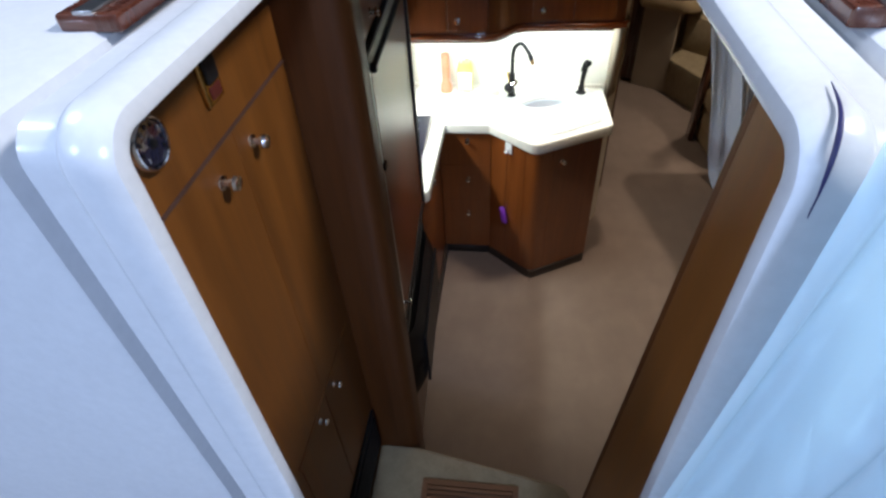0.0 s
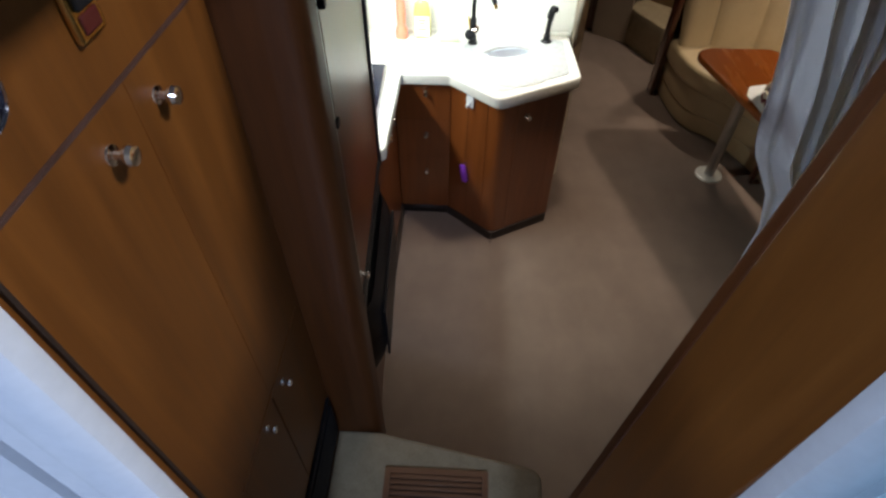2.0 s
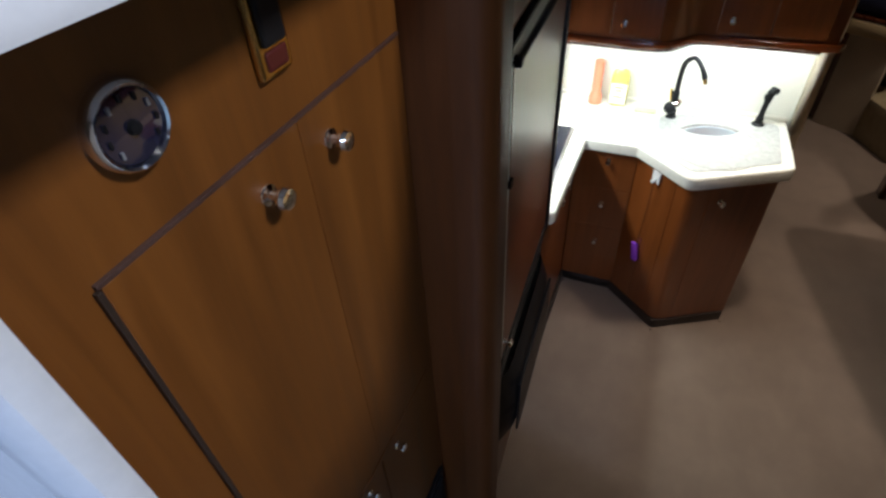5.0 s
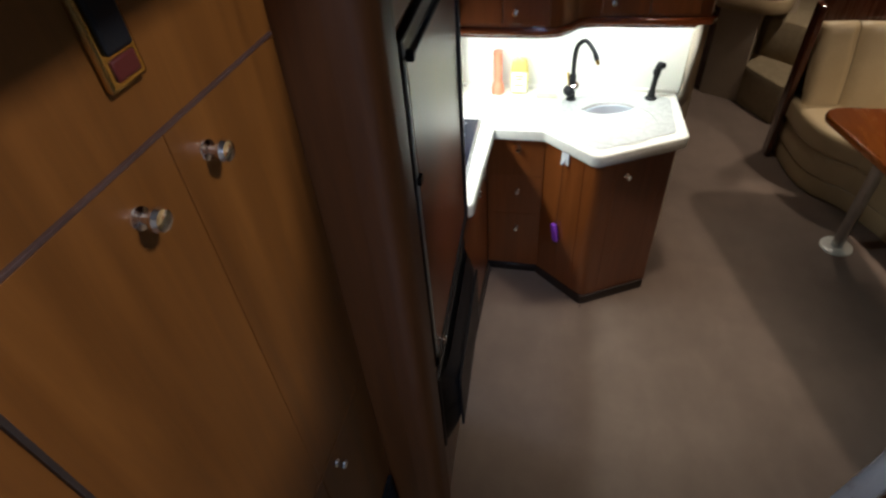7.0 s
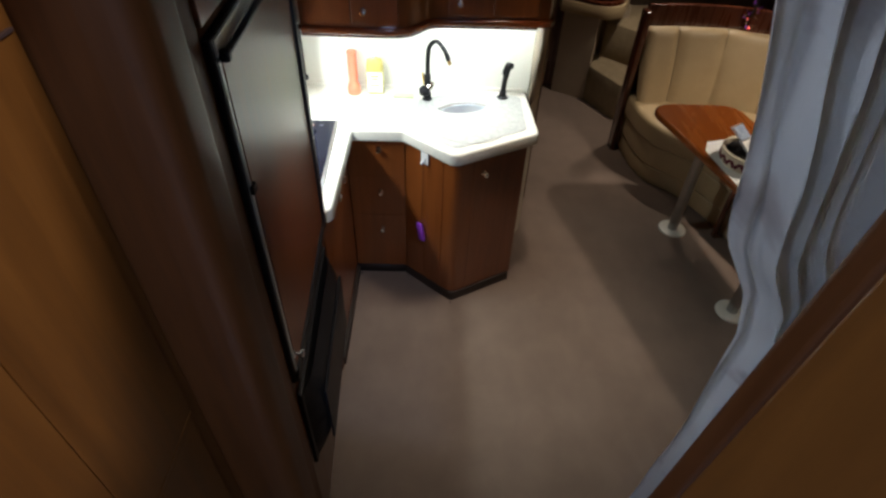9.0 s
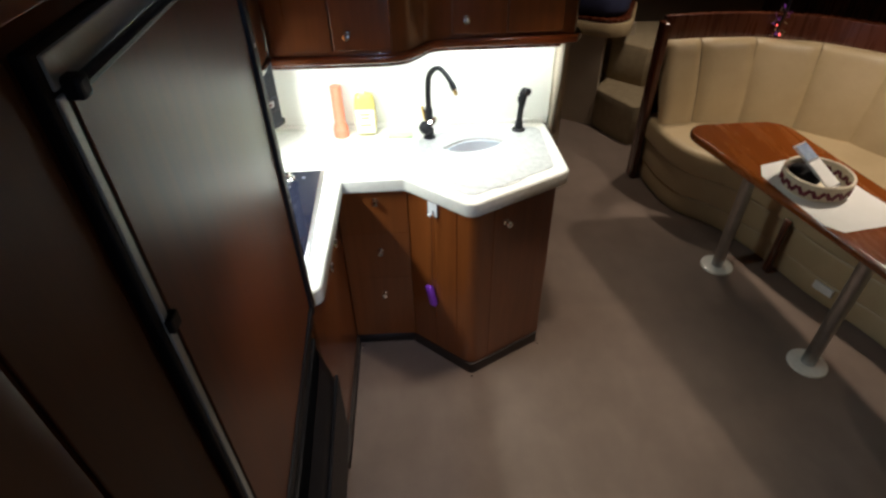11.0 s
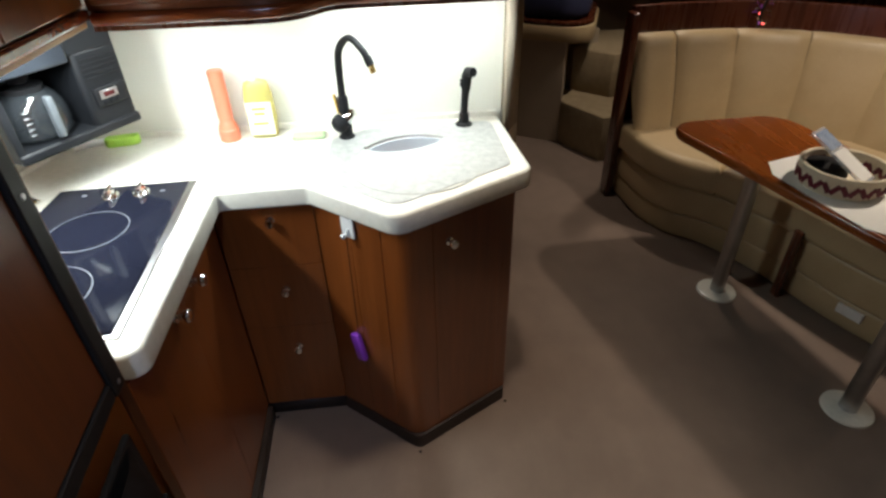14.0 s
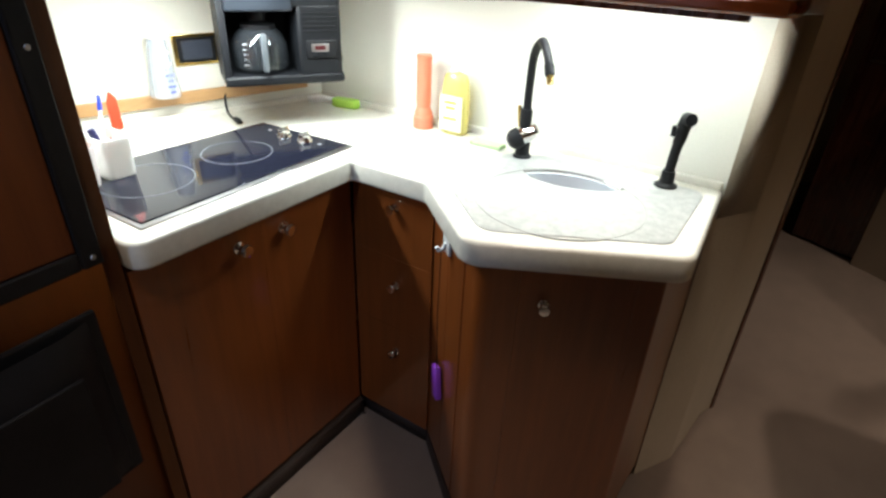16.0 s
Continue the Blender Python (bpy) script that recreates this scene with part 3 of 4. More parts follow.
part("handle_mount", box(hx[0][0] + 0.016, hx[0][1] - 0.009, 1.768, hx[0][0] + 0.034, hx[0][1] + 0.009, 1.788, 0.004), BLACK, fridge)
part("latch", box(on_face(S0 + 0.018)[0] + 0.016, on_face(S0 + 0.01)[1], 1.51, on_face(S0 + 0.018)[0] + 0.026, on_face(S0 + 0.03)[1], 1.53, 0.002), BLACK, fridge)
knob(fridge, (on_face(S0 + 0.03)[0] + 0.018, on_face(S0 + 0.03)[1], 0.985), (1, 0.09, 0), 0.012)
for s in (S1 - 0.016,):
    for z in (0.915, 1.25, 1.6):
        x, y = on_face(s)
        part("screw", lathe([(0, 0), (0.005, 0), (0.004, 0.002), (0, 0.0025)], 10, (x + 0.0255, y, z), (1, 0.09, 0)), STEEL, fridge)
freezer = thing("freezer_drawer", (0.0, 1.95, 0.43), "black freezer drawer with a bowed front below the refrigerator", "freezer")
part("surround", face_slab(S0 + 0.015, S1 - 0.035, 0.425, 0.812, 0.014, 0.001, 0.004), BLACK, freezer)
bm = bmesh.new()
grid = []
s_lo, s_hi = S0 + 0.030, S1 - 0.050
for i in range(13):
    v = i / 12
    row = []
    for k in range(13):
        u = k / 12
        bow = 0.054 * (1 - (2 * u - 1) ** 10) * (0.35 + 0.65 * (1 - (2 * v - 1) ** 4))
        x, y = on_face(s_lo + u * (s_hi - s_lo))
        row.append(bm.verts.new((x + 0.012 + bow, y, 0.44 + v * 0.36)))
    grid.append(row)
for a, b in zip(grid, grid[1:]):
    for k in range(12):
        bm.faces.new((a[k], a[k + 1], b[k + 1], b[k]))
part("front", bm, BLACK, freezer)
part("recess_panel", face_slab(S0 + 0.075, S1 - 0.105, 0.475, 0.735, 0.0685, 0.060, 0.004), BLACK, freezer)

# ---- galley base cabinets ----
KICK = mottled("dark_kickboard", (0.020, 0.012, 0.009), (0.034, 0.021, 0.015), 30.0, 0.6)
base_side = thing("cooktop_cabinet", (-0.3, 2.7, 0), "cherry wood base cabinet with two doors under the cooktop", "cabinet")
part("body", prism([(-0.030, 2.398), (-0.030, 3.008), (-0.55, 3.008), (-0.70, 2.398)], 0.055, 0.851), CHERRY, base_side)
part("kickboard", prism([(-0.004, 2.398), (-0.004, 3.008), (-0.55, 3.008), (-0.70, 2.398)], 0.0, 0.055), KICK, base_side)
for y0, y1, ky in ((2.402, 2.7035, 2.640), (2.7045, 3.004, 2.767)):
    d = part("door", box(-0.031, y0, 0.070, -0.016, y1, 0.846, 0.0008), CHERRY, base_side)
    knob(d, (-0.016, ky, 0.792), (1, 0, 0), 0.016)
drawers = thing("drawer_cabinet", (0.12, 3.2, 0), "cherry wood base cabinet with three drawers", "cabinet")
part("body", prism([(-0.028, 3.022), (0.243, 3.022), (0.243, 3.375), (-0.028, 3.375)], 0.055, 0.851), CHERRY, drawers)
part("kickboard", prism([(-0.028, 3.024), (0.244, 3.024), (0.244, 3.375), (-0.028, 3.375)], 0.0, 0.055), KICK, drawers)
for z0, z1, kz in ((0.6435, 0.846, 0.797), (0.4135, 0.6425, 0.559), (0.070, 0.4125, 0.327)):
    d = part("drawer", box(-0.0125, 3.008, z0, 0.2500, 3.0235, z1, 0.0008), CHERRY, drawers)
    knob(d, (0.131, 3.008, kz), (0, -1, 0))
sinkcab = thing("sink_cabinet", (0.55, 3.1, 0), "cherry wood angled sink cabinet with rounded corner post", "cabinet")
SINK = rounded([(0.2455, 3.022), (0.487, 2.822, 0.055), (0.806, 3.000, 0.012), (0.826, 3.285), (0.826, 3.375), (0.2455, 3.375)])
part("body", prism(SINK, 0.055, 0.851), CHERRY, sinkcab)
KICKLINE = rounded([(0.2455, 3.018), (0.488, 2.812, 0.03), (0.800, 2.985, 0.01), (0.818, 3.285), (0.818, 3.375), (0.2455, 3.375)])
part("kickboard", prism(KICKLINE, 0.0, 0.055), KICK, sinkcab)
part("door", slab((0.252, 3.0165), (0.3468, 2.9380), 0.070, 0.846, 0.003, -0.002, 0.0006), CHERRY, sinkcab)
part("door", slab((0.348, 2.9370), (0.428, 2.8708), 0.070, 0.846, 0.003, -0.002, 0.0012), CHERRY, sinkcab)
front = part("door", slab((0.560, 2.8626), (0.762, 2.9753), 0.070, 0.846, 0.0025, -0.002, 0.0012), CHERRY, sinkcab)
knob(front, (0.607, 2.884, 0.766), (0.49, -0.87, 0), 0.013)
for x, y in ((0.004, 3.0), (0.489, 2.798), (0.805, 2.968)):
    screw = thing("floor_stud", (x, y, 0.0), "tiny bright carpet stud at the foot of the cabinets", "stud", "carpet studs")
    part("cap", lathe([(0, 0), (0.006, 0), (0.005, 0.003), (0, 0.004)], 10, (x, y, 0.0)), CHROME, screw)

# ---- countertop ----
SINK_C, SINK_R = Vector((0.540, 3.070)), 0.186
upper_arc = [(SINK_C.x + (SINK_R - 0.022) * math.cos(radians(a)), SINK_C.y + (SINK_R - 0.022) * math.sin(radians(a))) for a in range(58, 144, 5)]
l, r = Vector(upper_arc[-1]), Vector(upper_arc[0])
lower_arc = [tuple(l.lerp(r, t) + Vector((0, -0.040)) * (4 * t * (1 - t)) ** 0.8) for t in [k / 12 for k in range(1, 12)]]
HOLE = upper_arc + lower_arc
TOP = rounded([(0.022, 2.400, 0.035), (0.022, 2.972, 0.012), (0.248, 2.974, 0.03), (0.470, 2.782, 0.055), (0.846, 2.985, 0.040), (0.826, 3.378), (-0.478, 3.378), (-0.735, 2.400)], 8)
counter = thing("countertop", (0.0, 3.0, 0.868), "cream solid-surface galley countertop with rounded front edge", "countertop")
part("slab", prism(TOP, 0.853, 0.910, holes=[HOLE], bevel=0.009, segments=3), COUNTER, counter)
INSET = rounded([(0.300, 3.262, 0.03), (0.288, 3.000, 0.03), (0.472, 2.838, 0.05), (0.795, 3.014, 0.04), (0.795, 3.330, 0.035), (0.42, 3.335, 0.02)])
part("drain_plate", prism(INSET, 0.908, 0.9125, holes=[HOLE], bevel=0.0015, segments=1), SPECKLE, counter, "grey speckled inset around the sink")
part("upstand_back", box(-0.47, 3.366, 0.909, 0.822, 3.379, 0.930, 0.004), COUNTER, counter)
part("upstand_side", slab((-0.475, 3.368), (-0.70, 2.520), 0.909, 0.925, 0.004, -0.012, 0.003), COUNTER, counter)
lid_out = [(SINK_C.x + SINK_R * math.cos(2 * math.pi * k / 48), SINK_C.y + SINK_R * math.sin(2 * math.pi * k / 48)) for k in range(48)]
lid_in = [(SINK_C.x + (SINK_R - 0.004) * math.cos(2 * math.pi * k / 48), SINK_C.y + (SINK_R - 0.004) * math.sin(2 * math.pi * k / 48)) for k in range(48)]
part("lid_groove", prism(lid_out, 0.911, 0.9135, holes=[lid_in]), mottled("groove_grey", (0.35, 0.36, 0.34), (0.45, 0.46, 0.44), 20.0, 0.5), counter)
sink = thing("sink", (SINK_C.x, SINK_C.y, 0.72), "round pale grey sink basin partly covered by its lid", "sink")
part("basin", lathe([(0.0, 0.0), (0.10, 0.0), (0.15, 0.03), (0.172, 0.09), (0.176, 0.149), (0.168, 0.149), (0.164, 0.09), (0.14, 0.035), (0.10, 0.008), (0.0, 0.008)], 32, (SINK_C.x, SINK_C.y, 0.720)), BASIN, sink)
outer = [tuple(SINK_C + (Vector(p) - SINK_C) * 0.994) for p in upper_arc]
inner = [tuple(SINK_C + (Vector(p) - SINK_C) * 0.978) for p in upper_arc]
part("liner", prism(outer + inner[::-1], 0.760, 0.9115), BASIN, sink)
rim = [tuple(Vector(p) + (Vector(p) - SINK_C).normalized() * 0.010) for p in upper_arc]
part("rim", tube([(p[0], p[1], 0.914) for p in rim], 0.005, 8), STEEL, sink)

# ---- tap and sprayer ----
tap = thing("kitchen_tap", (0.346, 3.272, 0.9125), "black gooseneck tap with chrome sleeve and yellow collar highlight", "tap")
X, Y, Z = 0.346, 3.272, 0.910
part("base", lathe([(0, 0), (0.024, 0), (0.024, 0.006), (0.0185, 0.011), (0.018, 0.060), (0.012, 0.066), (0, 0.067)], 20, (X, Y, Z)), BLACK, tap)
VA = Vector((0.58, 0.66, 0.40)).normalized()
VC = Vector((X - 0.004, Y - 0.004, Z + 0.058))
part("valve_cap", lathe([(0, -0.040), (0.012, -0.039), (0.021, -0.033), (0.0265, -0.022), (0.027, -0.006), (0, -0.006)], 20, VC, VA), BLACK, tap)
part("valve_sleeve", lathe([(0, -0.006), (0.0245, -0.006), (0.0245, 0.036), (0.019, 0.044), (0, 0.045)], 20, VC, VA), CHROME, tap, "chrome sleeve")
part("collar", lathe([(0, 0.068), (0.013, 0.068), (0.0155, 0.078), (0.0155, 0.122), (0.0135, 0.128), (0, 0.128)], 18, (X, Y, Z)), BLACK, tap)
# Brass rod modelled in place of a yellow reflection beside the collar.
part("collar_highlight", tube([(X - 0.016, Y + 0.004, Z + 0.078), (X - 0.024, Y + 0.006, Z + 0.132)], 0.0055, 8), BRASS, tap, "thin brass rod as the yellow highlight on the collar")
part("neck", tube(curve([(X, Y, Z + 0.12), (X, Y, Z + 0.20), (X + 0.008, Y - 0.010, Z + 0.262), (X + 0.040, Y - 0.045, Z + 0.298), (X + 0.074, Y - 0.085, Z + 0.275), (X + 0.090, Y - 0.102, Z + 0.245)], 6), [0.0105] * 16 + [0.0095] * 15, 12), BLACK, tap)
part("spout_joint", tube([(X + 0.084, Y - 0.096, Z + 0.260), (X + 0.093, Y - 0.105, Z + 0.240)], 0.0115, 12), BLACK, tap)
part("spout_tip", tube([(X + 0.092, Y - 0.104, Z + 0.242), (X + 0.099, Y - 0.111, Z + 0.222)], 0.008, 12), BRASS, tap, "copper-coloured spout tip")
spray = thing("side_sprayer", (0.707, 3.310, 0.9125), "black pull-out side sprayer standing on the countertop", "sprayer")
X, Y = 0.707, 3.310
part("base", lathe([(0, 0), (0.027, 0), (0.026, 0.006), (0.017, 0.012), (0.015, 0.040), (0, 0.041)], 20, (X, Y, 0.911)), BLACK, spray)
part("wand", tube(curve([(X, Y, 0.945), (X + 0.003, Y, 1.00), (X + 0.008, Y - 0.002, 1.045), (X + 0.012, Y - 0.006, 1.072)], 4), [0.0115] * 6 + [0.0135] * 7, 12), BLACK, spray)
part("head", tube([(X + 0.004, Y + 0.004, 1.058), (X + 0.012, Y - 0.006, 1.076), (X + 0.024, Y - 0.024, 1.080)], [0.013, 0.016, 0.014], 12), BLACK, spray)
part("trigger", box(X - 0.014, Y - 0.020, 1.035, X - 0.004, Y - 0.006, 1.060, 0.003), BLACK, spray)

# ---- cooktop ----
hob = thing("cooktop", (-0.21, 2.76, 0.910), "black ceramic two-burner electric cooktop let into the counter", "cooktop")
HOB = [(-0.372, 3.030), (-0.385, 2.445), (-0.042, 2.460), (-0.056, 3.042)]
HOB_OUT = [(-0.378, 3.036), (-0.392, 2.438), (-0.027, 2.450), (-0.041, 3.049)]
part("trim", prism(HOB_OUT, 0.9095, 0.9135, bevel=0.001, segments=1), STEEL, hob, "thin steel trim")
part("glass", prism(HOB, 0.911, 0.9165, bevel=0.0015, segments=1), BLACK_GLASS, hob)


def ring(x, y, rx, ry, width, z0, z1):
    o = [(x + rx * math.cos(2 * math.pi * k / 48), y + ry * math.sin(2 * math.pi * k / 48)) for k in range(48)]
    i = [(x + (rx - width) * math.cos(2 * math.pi * k / 48), y + (ry - width) * math.sin(2 * math.pi * k / 48)) for k in range(48)]
    return prism(o, z0, z1, holes=[i])


part("burner_ring", ring(-0.222, 2.820, 0.086, 0.086, 0.0022, 0.9166, 0.9171), RING_GREY, hob)
part("burner_ring", ring(-0.225, 2.585, 0.098, 0.098, 0.0022, 0.9166, 0.9171), RING_GREY, hob)
for x, y in ((-0.233, 2.984), (-0.160, 2.990)):
    c = part("control_knob", lathe([(0, 0), (0.021, 0), (0.020, 0.004), (0.015, 0.007), (0.014, 0.012), (0, 0.013)], 20, (x, y, 0.9165)), CHROME, hob, "chrome control knob")
    part("knob_grip", box(x - 0.005, y - 0.019, 0.927, x + 0.005, y + 0.019, 0.940, 0.003), CHROME, c)
for x in (-0.300, -0.110):
    part("printed_mark", box(x - 0.006, 2.990, 0.9166, x + 0.006, 2.998, 0.9170), RING_GREY, hob)

# ---- things on the counter ----
torch = thing("flashlight", (-0.005, 3.318, 0.910), "orange plastic flashlight standing on its lens end", "flashlight")
part("head", lathe([(0, 0), (0.029, 0), (0.030, 0.004), (0.030, 0.034), (0.027, 0.038), (0.027, 0.044), (0.020, 0.060), (0, 0.062)], 24, (-0.005, 3.318, 0.910)), ORANGE, torch)
part("barrel", lathe([(0, 0.058), (0.0195, 0.060), (0.0215, 0.075), (0.0215, 0.195), (0.0225, 0.197), (0.0225, 0.206), (0.019, 0.209), (0, 0.210)], 24, (-0.005, 3.318, 0.910)), ORANGE, torch)
part("switch", box(-0.009, 3.2935, 1.03, -0.001, 3.298, 1.06, 0.002), ORANGE, torch)
soap = thing("soap_bottle", (0.097, 3.330, 0.910), "yellow dish soap bottle with a cream label", "bottle")
bm = bmesh.new()
prof = [(0.0, 0.036, 0.020), (0.005, 0.041, 0.023), (0.06, 0.044, 0.024), (0.12, 0.042, 0.023), (0.150, 0.038, 0.020), (0.166, 0.033, 0.016), (0.172, 0.018, 0.012)]
rings = [[bm.verts.new((0.097 + rx * math.copysign(abs(math.cos(a)) ** 0.7, math.cos(a)), 3.330 + ry * math.copysign(abs(math.sin(a)) ** 0.7, math.sin(a)), 0.910 + z)) for a in [2 * math.pi * k / 24 for k in range(24)]] for z, rx, ry in prof]
for a, b in zip(rings, rings[1:]):
    for k in range(24):
        bm.faces.new((a[k - 1], a[k], b[k], b[k - 1]))
bm.faces.new(rings[0]), bm.faces.new(rings[-1])
part("body", bm, YELLOW, soap, angle=50)
part("label", box(0.060, 3.3035, 0.922, 0.134, 3.3065, 1.022, 0.001), LABEL, soap, "cream printed label")
for k, (w, z) in enumerate(((0.040, 1.000), (0.030, 0.985), (0.044, 0.955))):
    part("printed_bar", box(0.097 - w / 2, 3.3025, z, 0.097 + w / 2, 3.3036, z + 0.006), YELLOW_CAP, soap)
part("cap", lathe([(0, 0), (0.014, 0), (0.013, 0.014), (0.009, 0.017), (0, 0.018)], 16, (0.090, 3.330, 1.081)), CLEAR, soap, "clear flip cap")
brush = thing("lime_brush", (-0.36, 3.32, 0.910), "lime green and white scrubbing brush lying in the corner", "brush")
part("head", prism(rounded([(-0.365, 3.300, 0.015), (-0.270, 3.318, 0.020), (-0.275, 3.352, 0.015), (-0.370, 3.338, 0.012)]), 0.9105, 0.938, bevel=0.006), LIME, brush)
part("handle", tube(curve([(-0.365, 3.32, 0.925), (-0.41, 3.305, 0.928), (-0.445, 3.285, 0.922)], 5), 0.011, 10), WHITE, brush, "white handle")
pad = thing("scouring_pad", (0.23, 3.29, 0.910), "pale green scouring pad lying beside the tap", "sponge")
part("pad", box(0.183, 3.272, 0.9105, 0.280, 3.312, 0.922, 0.004), mottled("pale_green_pad", (0.45, 0.62, 0.32), (0.56, 0.72, 0.42), 90.0, 0.9, 0, 0.6), pad)
hook = thing("white_hook", (0.343, 2.930, 0.78), "white adhesive plastic hook on the sink cabinet", "hook")
hd, hn = Vector((0.771, -0.637, 0)), Vector((-0.637, -0.771, 0))
hm = Matrix(((hd.x, hn.x, 0, 0.349), (hd.y, hn.y, 0, 2.9335), (0, 0, 1, 0.81), (0, 0, 0, 1)))
bm = prism(rounded([(-0.020, 0.005), (-0.020, 0.011), (0.020, 0.011), (0.020, 0.005)]), -0.036, 0.034, bevel=0.003)
bm.transform(hm)
part("plate", bm, WHITE, hook)
bm = tube(curve([(0, 0.011, -0.008), (0, 0.018, -0.022), (0, 0.028, -0.026), (0, 0.033, -0.016)], 5), 0.005, 8)
bm.transform(hm)
part("hook_arm", bm, WHITE, hook)
lanyard = thing("purple_holder", (0.335, 2.930, 0.35), "purple plastic holder hanging against the sink cabinet", "holder")
bm = prism(rounded([(-0.016, 0.006, 0.006), (-0.018, 0.026, 0.008), (0.018, 0.026, 0.008), (0.016, 0.006, 0.006)]), -0.052, 0.050, bevel=0.008)
bm.transform(Matrix(((hd.x, hn.x, 0, 0.338), (hd.y, hn.y, 0, 2.9445), (0, 0, 1, 0.372), (0, 0, 0, 1))) @ pose(0, 0, 0, 0, -12, 0))
part("body", bm, PURPLE, lanyard)
part("cord", tube([(0.3315, 2.9255, 0.42), (0.336, 2.911, 0.60), (0.338, 2.912, 0.79)], 0.0012, 6), GREY_PLASTIC, lanyard)

# ---- upper cabinets ----
def s_line(off):
    """The bowed front of the upper cabinets, moved outward by off."""
    pts = [(-0.150 + off * 0.4, 3.030 - off), (0.05, 3.028 - off), (0.20, 3.030 - off), (0.270 + off * 0.3, 3.046 - off), (0.310 + off * 0.5, 3.085 - off), (0.352 + off * 0.6, 3.135 - off), (0.42 + off * 0.3, 3.152 - off), (0.60, 3.156 - off), (0.80, 3.162 - off)]
    return [tuple(p)[:2] for p in curve([(x, y, 0) for x, y in pts], 5)]


uppers = thing("upper_cabinet", (0.35, 3.25, 1.31), "cherry wood wall cabinet with a bowed front and polished rail", "cabinet")
part("body", prism(s_line(0.0) + [(0.845, 3.172), (0.858, 3.200), (0.858, 3.376), (-0.150, 3.376)], 1.336, 1.975), CHERRY, uppers)
part("rail", prism(s_line(0.018) + [(0.855, 3.152), (0.876, 3.190), (0.878, 3.376), (0.852, 3.376), (0.850, 3.21), (0.84, 3.186)] + s_line(-0.014)[::-1], 1.306, 1.336, bevel=0.010, segments=4), RAIL_WOOD, uppers, "polished rounded bottom rail")
part("light_rail", prism(s_line(0.006) + s_line(-0.012)[::-1], 1.296, 1.306), CHERRY_EDGE, uppers)
for x0, x1, y in ((-0.135, 0.050, 3.029), (0.055, 0.235, 3.0295), (0.43, 0.61, 3.154), (0.615, 0.80, 3.158)):
    d = part("door", box(x0, y - 0.014, 1.350, x1, y + 0.004, 1.970, 0.003), CHERRY, uppers)
    if x0 in (0.055, 0.43):
        knob(d, (x0 + 0.045, y - 0.014, 1.400), (0, -1, 0))
side = thing("side_wall_cabinet", (-0.35, 2.7, 1.31), "cherry wood wall cabinet above the cooktop with pale light rail", "cabinet")
part("body", prism([(-0.158, 2.398), (-0.158, 3.374), (-0.472, 3.374), (-0.73, 2.398)], 1.345, 1.975), CHERRY, side)
part("rail", box(-0.172, 2.398, 1.318, -0.146, 3.028, 1.345, 0.008, 3), RAIL_WOOD, side)
part("light_rail", box(-0.180, 2.398, 1.305, -0.158, 3.024, 1.318, 0.003), PALE_WOOD, side, "pale wood light rail")
part("underside", prism([(-0.182, 2.40), (-0.182, 3.02), (-0.56, 3.02), (-0.72, 2.40)], 1.335, 1.345), PALE_WOOD, side)
for y0, y1 in ((2.41, 2.70), (2.705, 3.01)):
    part("door", box(-0.159, y0, 1.350, -0.146, y1, 1.970, 0.003), CHERRY, side)
for name, at, size in (("under_cabinet_lamp", (0.06, 3.075), (0.16, 0.016)), ("under_cabinet_lamp", (0.57, 3.200), (0.21, 0.016)), ("under_cabinet_lamp", (-0.235, 2.74), (0.016, 0.24))):
    lamp = thing(name, (at[0], at[1], 1.30), "slim white fluorescent lamp under the wall cabinet", "lamp", "under-cabinet lamps")
    top = 1.336 if at[0] > 0 else 1.335
    part("housing", box(at[0] - size[0], at[1] - size[1], top - 0.0045, at[0] + size[0], at[1] + size[1], top, 0.001), WHITE, lamp)

# ---- coffee maker ----
CM = Matrix.Translation((-0.265, 3.045, 1.045)) @ Matrix.Rotation(radians(58), 4, "Z")
coffee = thing("coffee_maker", (-0.27, 3.05, 1.045), "charcoal under-cabinet coffee maker with a glass carafe and red display", "coffee maker")


def cm_part(name, bm, mat, label="", parent=None):
    bm.transform(CM)
    return part(name, bm, mat, parent or coffee, label)


# local x along the front, y into the machine, z up; front is at y = 0
cm_part("top_housing", box(-0.155, 0.0, 0.185, 0.155, 0.17, 0.262, 0.012, 3), GREY_PLASTIC)
cm_part("brew_basket", box(-0.143, -0.006, 0.178, 0.028, 0.14, 0.256, 0.007, 3), mottled("grey_basket_plastic", (0.014, 0.017, 0.023), (0.022, 0.026, 0.033), 10.0, 0.30, gloss=0.4), "grey brew basket")
cm_part("control_column", box(0.035, 0.0, 0.008, 0.155, 0.17, 0.20, 0.012, 3), GREY_PLASTIC)
cm_part("back_wall", box(-0.155, 0.156, 0.0, 0.05, 0.172, 0.20, 0.006), BLACK)
cm_part("left_wall", box(-0.160, 0.0, 0.0, -0.140, 0.172, 0.22, 0.006), GREY_PLASTIC)
cm_part("mount_bracket", box(-0.184, 0.03, 0.205, -0.158, 0.10, 0.250, 0.004), STEEL, "grey mounting bracket")
cm_part("base_plate", box(-0.160, -0.006, -0.006, 0.158, 0.172, 0.020, 0.008, 3), GREY_PLASTIC)
cm_part("display_panel", box(0.056, -0.006, 0.058, 0.140, 0.004, 0.108, 0.006), BLACK)
cm_part("display_bezel", box(0.068, -0.0075, 0.077, 0.116, -0.004, 0.0985, 0.002), STEEL, "grey display bezel")
cm_part("display", box(0.078, -0.009, 0.082, 0.106, -0.005, 0.093, 0.001), GLOW_RED, "dim red digital display")
